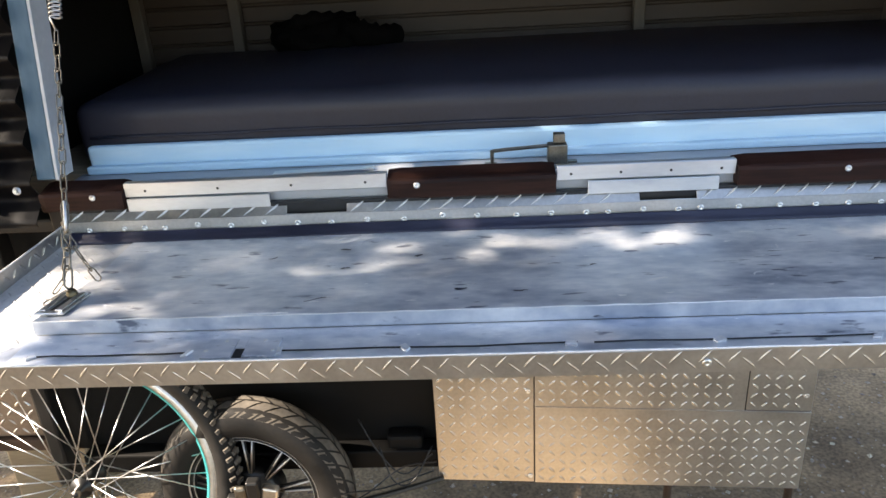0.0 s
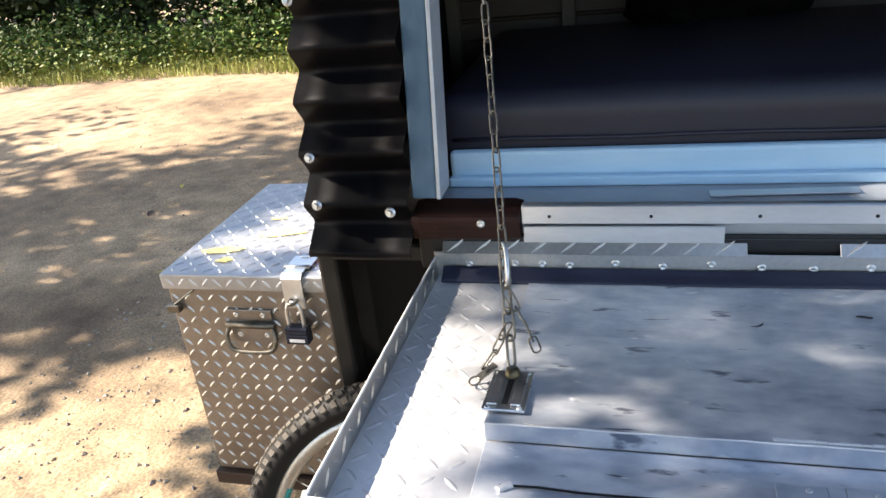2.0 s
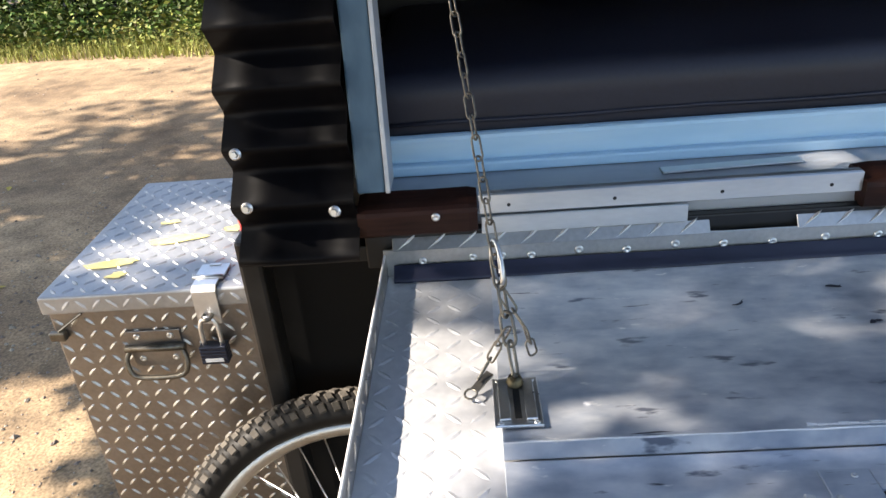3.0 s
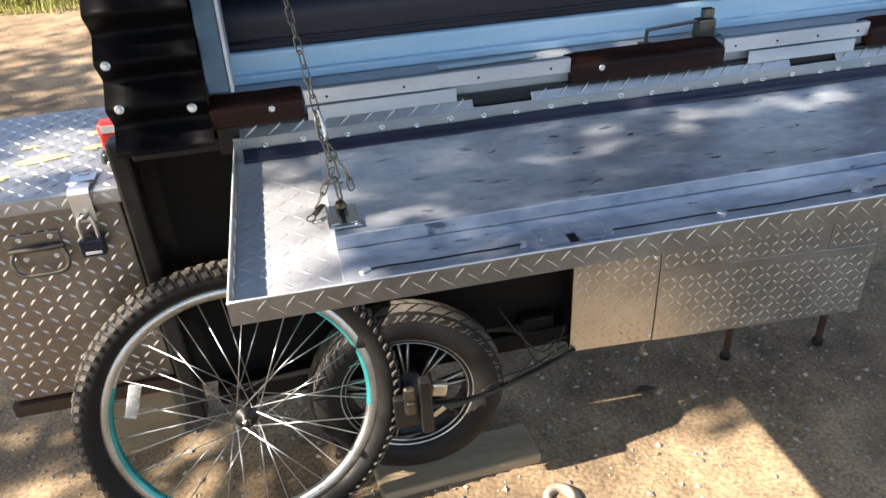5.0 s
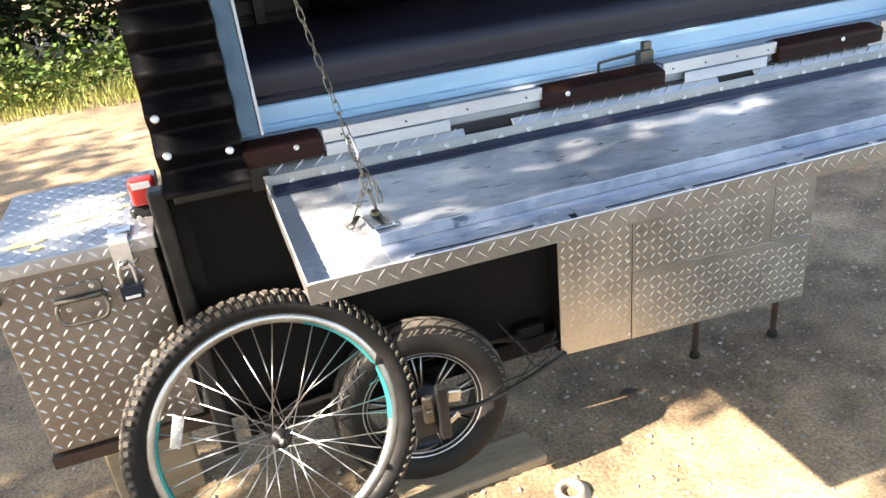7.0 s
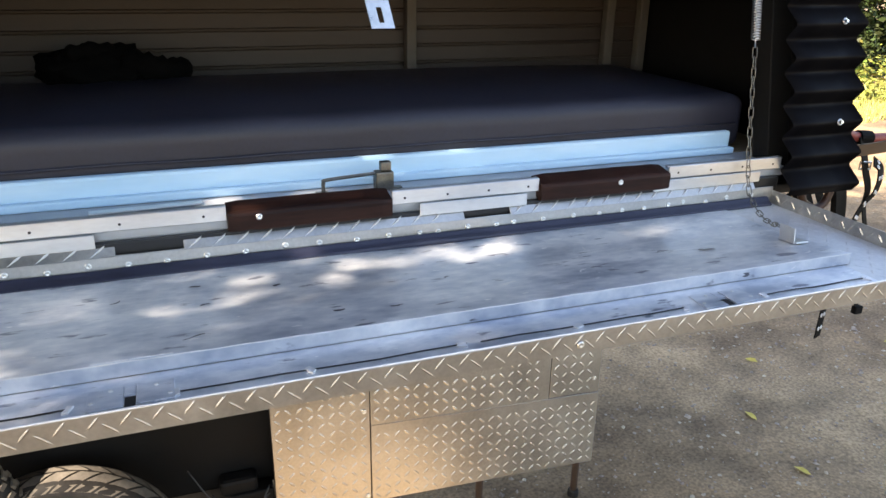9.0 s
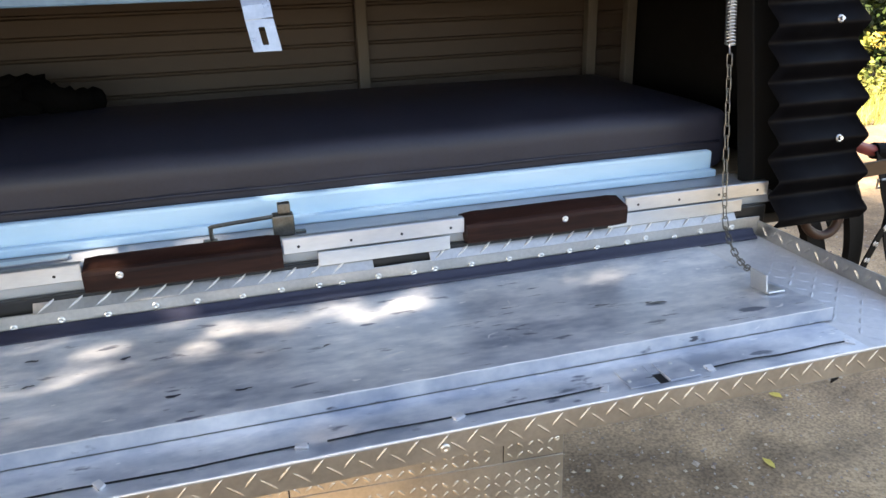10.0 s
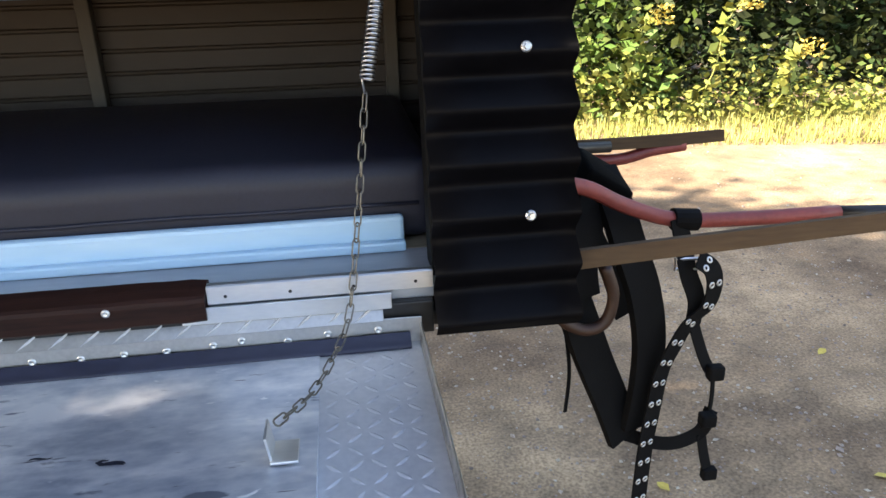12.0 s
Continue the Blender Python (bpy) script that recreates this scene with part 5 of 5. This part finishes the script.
# wrap round the red shaft, then the belt falls from it
part("wrap", mesh("wrap", *join(moved(lathe([(0.0135, -0.022), (0.018, -0.021), (0.018, 0.021), (0.0135, 0.022)], 14, True), facing((1.30, 0.17, 0.949), (1, 0, -0.1)))), WEB), harness, "black webbing wrap")
strap([(1.285, 0.16, 0.955), (1.293, 0.15, 0.91), (1.302, 0.142, 0.865), (1.318, 0.138, 0.82), (1.318, 0.14, 0.77)], 0.036, label="belt webbing")
strap([(1.312, 0.134, 0.895), (1.335, 0.13, 0.875), (1.343, 0.13, 0.845), (1.335, 0.13, 0.81), (1.305, 0.13, 0.78), (1.283, 0.13, 0.735), (1.266, 0.13, 0.69), (1.257, 0.13, 0.612), (1.250, 0.13, 0.538), (1.246, 0.13, 0.405)], 0.035, label="long grommet belt", holes=1)
part("buckle", mesh("buckle", *tube([(1.277, 0.142, 0.893), (1.323, 0.15, 0.887), (1.323, 0.15, 0.869), (1.277, 0.142, 0.875)], 0.003, 6, True), SPOKEMETAL), harness, "steel buckle")
strap([(1.315, 0.14, 0.79), (1.328, 0.14, 0.75), (1.348, 0.14, 0.70), (1.366, 0.14, 0.67)], 0.022)
strap([(1.366, 0.14, 0.672), (1.369, 0.14, 0.63), (1.368, 0.14, 0.585)], 0.008)
strap([(1.371, 0.14, 0.60), (1.362, 0.14, 0.565), (1.345, 0.14, 0.548), (1.31, 0.14, 0.537), (1.27, 0.145, 0.54), (1.22, 0.15, 0.56)], 0.024, (0, 0.3, 1))
part("clip", mesh("clip", *block((1.346, 0.118, 0.575), (1.374, 0.14, 0.60), 0.004), WEB), harness, "black plastic clip")
part("clip", mesh("clip", *block((1.35, 0.12, 0.668), (1.378, 0.14, 0.695), 0.004), WEB), harness, "black plastic clip")
strap([(1.358, 0.14, 0.55), (1.366, 0.138, 0.51), (1.376, 0.135, 0.47)], 0.021)
part("clip", mesh("clip", *block((1.365, 0.125, 0.455), (1.392, 0.142, 0.478), 0.003), WEB), harness, "black plastic clip")
for pts, wd in (([(1.14, 0.24, 1.01), (1.12, 0.2, 0.92), (1.112, 0.17, 0.85), (1.127, 0.15, 0.79), (1.155, 0.15, 0.714), (1.189, 0.15, 0.632), (1.218, 0.15, 0.555)], 0.066),
                ([(1.18, 0.25, 1.02), (1.195, 0.2, 0.968), (1.212, 0.17, 0.901), (1.233, 0.155, 0.834), (1.248, 0.15, 0.749), (1.248, 0.15, 0.661), (1.238, 0.15, 0.575)], 0.064),
                ([(1.16, 0.21, 1.0), (1.14, 0.18, 0.94), (1.13, 0.165, 0.88), (1.135, 0.16, 0.83)], 0.055),
                ([(1.155, 0.26, 1.0), (1.165, 0.22, 0.92), (1.19, 0.2, 0.86), (1.215, 0.18, 0.78)], 0.04),
                ([(1.101, 0.15, 0.79), (1.112, 0.15, 0.70), (1.108, 0.15, 0.62)], 0.006)):
    strap(pts, wd, label="padded black shoulder strap" if wd > 0.04 else "", thick=0.014 if wd > 0.04 else 0.003)
part("loop", mesh("loop", *tube(smooth_line([(1.152, 0.12, 0.90), (1.168, 0.12, 0.85), (1.158, 0.12, 0.805), (1.125, 0.12, 0.792), (1.085, 0.12, 0.815), (1.07, 0.12, 0.86)], 6), 0.010, 8), LEATHER, True), harness, "brown leather loop")
part("saddle_pad", mesh("saddle_pad", *moved(block((-0.045, -0.05, -0.026), (0.045, 0.05, 0.026), 0.008, 2), pose(1.175, 0.24, 1.0, 10, 32, 0)), CLOTH, True), harness, "folded black pad over the shaft")

# ---------- things on the ground ----------
tagged(new("timber_plank", mesh("timber_plank", *moved(block((-0.19, -0.055, 0), (0.19, 0.055, 0.03), 0.006), pose(-0.52, 0.01, 0.032, 0, 3, 6)), TIMBER)), "weathered cracked timber plank under the wheel", "plank")
tagged(new("timber_block", mesh("timber_block", *moved(block((-0.10, -0.07, 0), (0.10, 0.07, 0.205), 0.006), pose(-1.26, 0.36, 0.0, 0, 0, 6)), TIMBER)), "sawn timber block standing under the box rack", "block")
tagged(new("cement_ring", mesh("cement_ring", *moved(lathe([(0.018, 0.002), (0.020, 0.026), (0.026, 0.032), (0.034, 0.030), (0.038, 0.02), (0.048, 0.012), (0.050, 0.0)], 28), pose(-0.318, -0.132, 0.004, 4, -3)), CONCRETE, True)), "pale round cement ring on the dirt", "ring")


def pebbles():
    rng = np.random.RandomState(3)
    V, F = [], []
    base = [(1, 0, 0), (-1, 0, 0), (0, 1, 0), (0, -1, 0), (0, 0, 1), (0, 0, -1)]
    tri = [(0, 2, 4), (2, 1, 4), (1, 3, 4), (3, 0, 4), (2, 0, 5), (1, 2, 5), (3, 1, 5), (0, 3, 5)]
    for k in range(24000):
        x, y = rng.uniform(-5, 5), rng.uniform(-1.0, 5.5)
        if k > 8000:
            x, y = rng.uniform(-2.6, 3.0), rng.uniform(-0.8, 2.4)
        s = 0.0026 + 0.008 * rng.rand() ** 4 + (0.006 if rng.rand() > 0.985 else 0)
        z = ground_height(x, y)
        i = len(V)
        j = rng.uniform(0.6, 1.3, (6, 1))
        a = rng.uniform(0, 6.28)
        for (p, q, r), w in zip(base, j[:, 0]):
            V.append((x + s * w * (p * math.cos(a) - q * math.sin(a) * 0.8), y + s * w * (p * math.sin(a) + q * 0.8 * math.cos(a)), z + s * 0.6 * w * r + s * 0.2))
        F += [[i + a_ for a_ in t] for t in tri]
    return V, F


tagged(new("gravel", mesh("gravel", *pebbles(), PEBBLE)), "scattered small stones on the dirt", "gravel", kind="stuff")


def leaf_mesh(name, material, size):
    V = [(0, -0.5, 0), (0.22, -0.2, 0.06), (0.26, 0.12, 0.08), (0, 0.5, 0.02), (-0.26, 0.12, 0.09), (-0.22, -0.2, 0.05), (0, 0, 0.0)]
    V = [Vector(v) * size for v in V]
    return mesh(name, V, [[6, 0, 1], [6, 1, 2], [6, 2, 3], [6, 3, 4], [6, 4, 5], [6, 5, 0]], material)


YL, BL = leaf_mesh("fallen_leaf", FALLEN, 0.05), leaf_mesh("fallen_leaf", DEADLEAF, 0.07)
for x, y, a, d in ((-3.14, 2.64, 20, 0), (-1.9, 1.0, 70, 0), (-2.6, 1.6, 130, 0), (1.24, 0.073, 30, 0), (1.56, 0.64, 200, 0), (2.15, 0.56, 80, 0), (1.3, 0.35, 10, 0), (2.4, 1.2, 300, 0), (-3.09, 2.25, 10, 1), (0.02, 0.15, 100, 1)):
    tagged(part("fallen_leaf", BL if d else YL, None, "", pose(x, y, ground_height(x, y) + 0.004, 5, 8, a)), "dark curled dead leaf on the dirt" if d else "fallen yellow leaf on the dirt", "leaf", "fallen leaves")


# ---------- vegetation ----------
def leaves(rng, centres, size, material, name, flat=0.5):
    """Many small pointed leaves round the given centres."""
    n = len(centres)
    d = rng.normal(size=(n, 3))
    d[:, 2] *= flat
    d /= np.linalg.norm(d, axis=1)[:, None]
    e = np.cross(d, rng.normal(size=(n, 3)))
    e /= np.linalg.norm(e, axis=1)[:, None]
    s = size * rng.uniform(0.6, 1.4, (n, 1))
    V = np.stack([centres - d * s * 0.5, centres + e * s * 0.27, centres + d * s * 0.5, centres - e * s * 0.27], 1).reshape(-1, 3)
    F = np.arange(4 * n).reshape(-1, 4).tolist()
    return mesh(name, V.tolist(), F, material)


def hedge_line(x):
    """The foot of the undergrowth, as y over x."""
    return 6.1 + 0.25 * math.sin(x * 0.9) + (0 if x < 0 else -1.2 * min(1, x / 3.0)) + 0.18 * max(0, -x - 6)


def undergrowth(seed, count, x0, x1, high, deep, size, material, name, label, clump=26, front=0.0):
    rng = np.random.RandomState(seed)
    C = []
    for k in range(count):
        x = rng.uniform(x0, x1)
        t = rng.rand()
        y = hedge_line(x) + front + deep * t ** 1.5
        h = high * (0.25 + 0.75 * rng.rand()) * (0.35 + 0.65 * min(1, 0.3 + 1.2 * t)) * (0.8 + 0.5 * noise.noise((x * 0.7, 2.0, seed)))
        z = h * rng.uniform(0.1, 1.0)
        r = 0.07 + 0.20 * rng.rand() ** 2
        C.append(np.array((x, y, z)) + rng.normal(size=(clump, 3)) * r * np.array((1, 0.8, 0.8)))
    C = np.concatenate(C)
    C[:, 2] = np.abs(C[:, 2])
    return tagged(new(name, leaves(rng, C, size, material, name)), label, "bushes", kind="stuff")


undergrowth(11, 620, -11, 0, 0.75, 1.6, 0.06, LEAF, "undergrowth", "low green undergrowth along the lot's edge", clump=44)
undergrowth(17, 80, 1.7, 3.5, 2.0, 0.8, 0.095, LEAF, "undergrowth", "tall sunlit bush at the lot's edge", clump=34, front=0.1)
undergrowth(21, 14, 1.8, 3.3, 1.4, 0.3, 0.08, LEAF_SUN, "undergrowth", "yellow-green leaves in sunlit colour on the lot's edge bush", clump=22, front=0.0)
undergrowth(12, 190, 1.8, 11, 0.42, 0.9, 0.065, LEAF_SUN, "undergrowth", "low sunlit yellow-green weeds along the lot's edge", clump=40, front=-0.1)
undergrowth(18, 110, 3.5, 11, 1.3, 2.0, 0.07, LEAF_SHADE, "undergrowth", "loose bushes along the lot's edge, shade in their leaf colour", clump=50, front=0.5)
undergrowth(19, 26, 3.4, 11, 0.7, 0.6, 0.06, LEAF, "undergrowth", "green weeds before the shaded bushes", clump=34, front=0.2)
undergrowth(13, 260, -11, -2, 0.25, 0.7, 0.05, LEAF_SUN, "undergrowth", "low yellow-green weeds in sunlit colour along the lot's edge", clump=36, front=-0.25)
# depth shade of the thicket comes from its darkened leaf colour
undergrowth(16, 2700, -13, 13, 4.2, 2.6, 0.115, LEAF_SHADE, "thicket", "thicket behind the undergrowth, shade in its leaf colour", clump=40, front=1.3)


def goldenrod(x, y, high, seed):
    """A tall weed: bent stalk, narrow leaves, a plume of yellow flowers."""
    rng = np.random.RandomState(seed)
    t = thing("goldenrod", "tall weed with a yellow flower plume at the verge", "weed", "tall weeds", at=Matrix.Translation((x, y, 0)))
    line = [Vector((0.25 * high * (k / 10) ** 2, 0.05 * math.sin(k), high * k / 10)) for k in range(11)]
    part("stalk", mesh("stalk", *tube(line, [0.008 - 0.0006 * k for k in range(11)], 5), GRASS, True), t)
    C = np.array([tuple(line[2 + k % 8] + Vector((rng.uniform(-0.06, 0.06), rng.uniform(-0.06, 0.06), rng.uniform(-0.05, 0.05)))) for k in range(60)])
    part("foliage", leaves(rng, C, 0.10, LEAF_SUN, "foliage"), t)
    C = np.array([tuple(line[10] + Vector((rng.uniform(-0.05, 0.16), rng.uniform(-0.06, 0.06), rng.uniform(-0.10, 0.05)))) for k in range(90)])
    tagged(part("flower_plume", leaves(rng, C, 0.04, FALLEN, "flower_plume"), t), kind="stuff")


for k, (x, y, h) in enumerate(((3.75, 4.85, 1.0), (4.35, 4.75, 0.62), (3.1, 5.0, 0.9), (5.9, 4.9, 0.6))):
    goldenrod(x, y, h, 60 + k)


def grass():
    rng = np.random.RandomState(5)
    V, F = [], []
    for k in range(36000):
        x = rng.uniform(-11, 10)
        y = hedge_line(x) - (0.55 if x < 0 else 0.8) + 1.2 * rng.rand()
        h = rng.uniform(0.03, 0.15) * (1.0 + 0.8 * noise.noise((x * 1.3, y * 1.3, 4)))
        a, b = rng.uniform(0, 6.28), rng.uniform(-0.5, 0.5)
        w = 0.004 + 0.003 * rng.rand()
        i = len(V)
        V += [(x - w * math.cos(a), y - w * math.sin(a), 0), (x + w * math.cos(a), y + w * math.sin(a), 0), (x + h * b * math.sin(a), y + h * b, h)]
        F.append([i, i + 1, i + 2])
    return tagged(new("verge_grass", mesh("verge_grass", V, F, GRASS)), "rough yellow-green verge grass along the bushes", "grass", kind="stuff")


grass()


# chosen sun patches as ground ellipses (x, y, rx, ry); crowns are trimmed to them
SUN_GAPS = ((-0.10, -0.26, 0.62, 0.37), (-0.42, 0.05, 0.30, 0.15), (-0.22, 0.40, 0.15, 0.16), (1.23, 0.02, 0.13, 0.026), (1.60, 0.02, 0.11, 0.024), (-2.15, 0.62, 0.34, 0.50), (-4.2, 3.7, 0.9, 0.45), (-3.3, 4.6, 1.0, 0.4), (6.4, 3.7, 4.4, 1.75))


def tree(x, y, high, spread, seed, count=3000, crown_from=0.35, size=0.16, lean=(0, 0), label="leafy broad tree at the edge of the lot"):
    rng = np.random.RandomState(seed)
    t = thing("tree", label, "tree", "trees round the lot", at=Matrix.Translation((x, y, 0)))
    r0 = 0.03 * high
    top = Vector((lean[0], lean[1], high * 0.8))
    trunk = [tube([top * (k / 8) + Vector((0.1 * noise.noise((k * 0.6, seed, 0)), 0.1 * noise.noise((k * 0.6, seed, 5)), 0)) * (k / 8) for k in range(9)], [r0 * (1 - 0.1 * k) for k in range(9)], 10)]
    tips = []
    for k in range(16):
        s = 0.35 + 0.6 * k / 16
        a = k * 2.4 + rng.uniform(-0.4, 0.4)
        p = top * s
        q = p + Vector((math.cos(a), math.sin(a), 0.55)) * spread * rng.uniform(0.55, 0.95) * (1.1 - 0.4 * s)
        mid = p.lerp(q, 0.5) + Vector((0, 0, 0.12 * spread))
        trunk.append(tube([p, mid, q], [r0 * 0.38, r0 * 0.22, r0 * 0.06], 6))
        tips += [mid, q, p.lerp(q, 0.75)]
    part("trunk", mesh("trunk", *join(*trunk), BARK, True), t)
    tips = np.array([tuple(p) for p in tips])
    which = rng.randint(0, len(tips), count // 14)
    centres = tips[which] + rng.normal(size=(len(which), 3)) * spread * np.array((0.24, 0.24, 0.17))
    C = (centres[:, None, :] + rng.normal(size=(len(centres), 14, 3)) * 0.17).reshape(-1, 3)
    # leaves over the SUN_GAPS ellipses are cut out, so that sun reaches those spots
    gx, gy = C[:, 0] + x - SUN_WAY.x / SUN_WAY.z * C[:, 2], C[:, 1] + y - SUN_WAY.y / SUN_WAY.z * C[:, 2]
    keep = C[:, 2] > 2.3
    for cx, cy, rx, ry in SUN_GAPS:
        keep &= ((gx - cx) / rx) ** 2 + ((gy - cy) / ry) ** 2 > rng.uniform(0.45, 1.2, len(C))
    part("crown", leaves(rng, C[keep], size, LEAF, "crown"), t)
    return t


random.seed(2)
for k, (x, y, h, s) in enumerate(((-8.5, 9.5, 8, 2.4), (-5.0, 10.5, 9, 2.6), (-1.5, 10.0, 8.5, 2.5), (2.5, 9.5, 9, 2.6), (5.5, 9.0, 8, 2.5), (8.5, 8.5, 9, 2.6), (12, 7, 9, 2.6), (-12.5, 7.5, 9, 2.7), (12, 1, 9, 2.8), (10, -6, 9, 2.8), (3, -10, 10, 3.0), (-4, -11, 10, 3.0))):
    tree(x, y, h, s, 30 + k)
# out-of-view trees from here on, added to cast the dappled shade
tree(-6.0, 1.0, 9.0, 1.6, 80, 30000, lean=(0.2, 0.1), size=0.13)
# unseen tree on the sun's side, placed so that its crown shades most of the table
tree(-2.47, -2.43, 7.0, 2.1, 77, 82000, lean=(0.2, 1.1), size=0.09)
tree(-5.68, -3.36, 11.0, 2.6, 79, 40000, lean=(0.2, 0.6), size=0.13)
tree(-10.67, 1.78, 8.5, 2.5, 78, 7000, size=0.15)
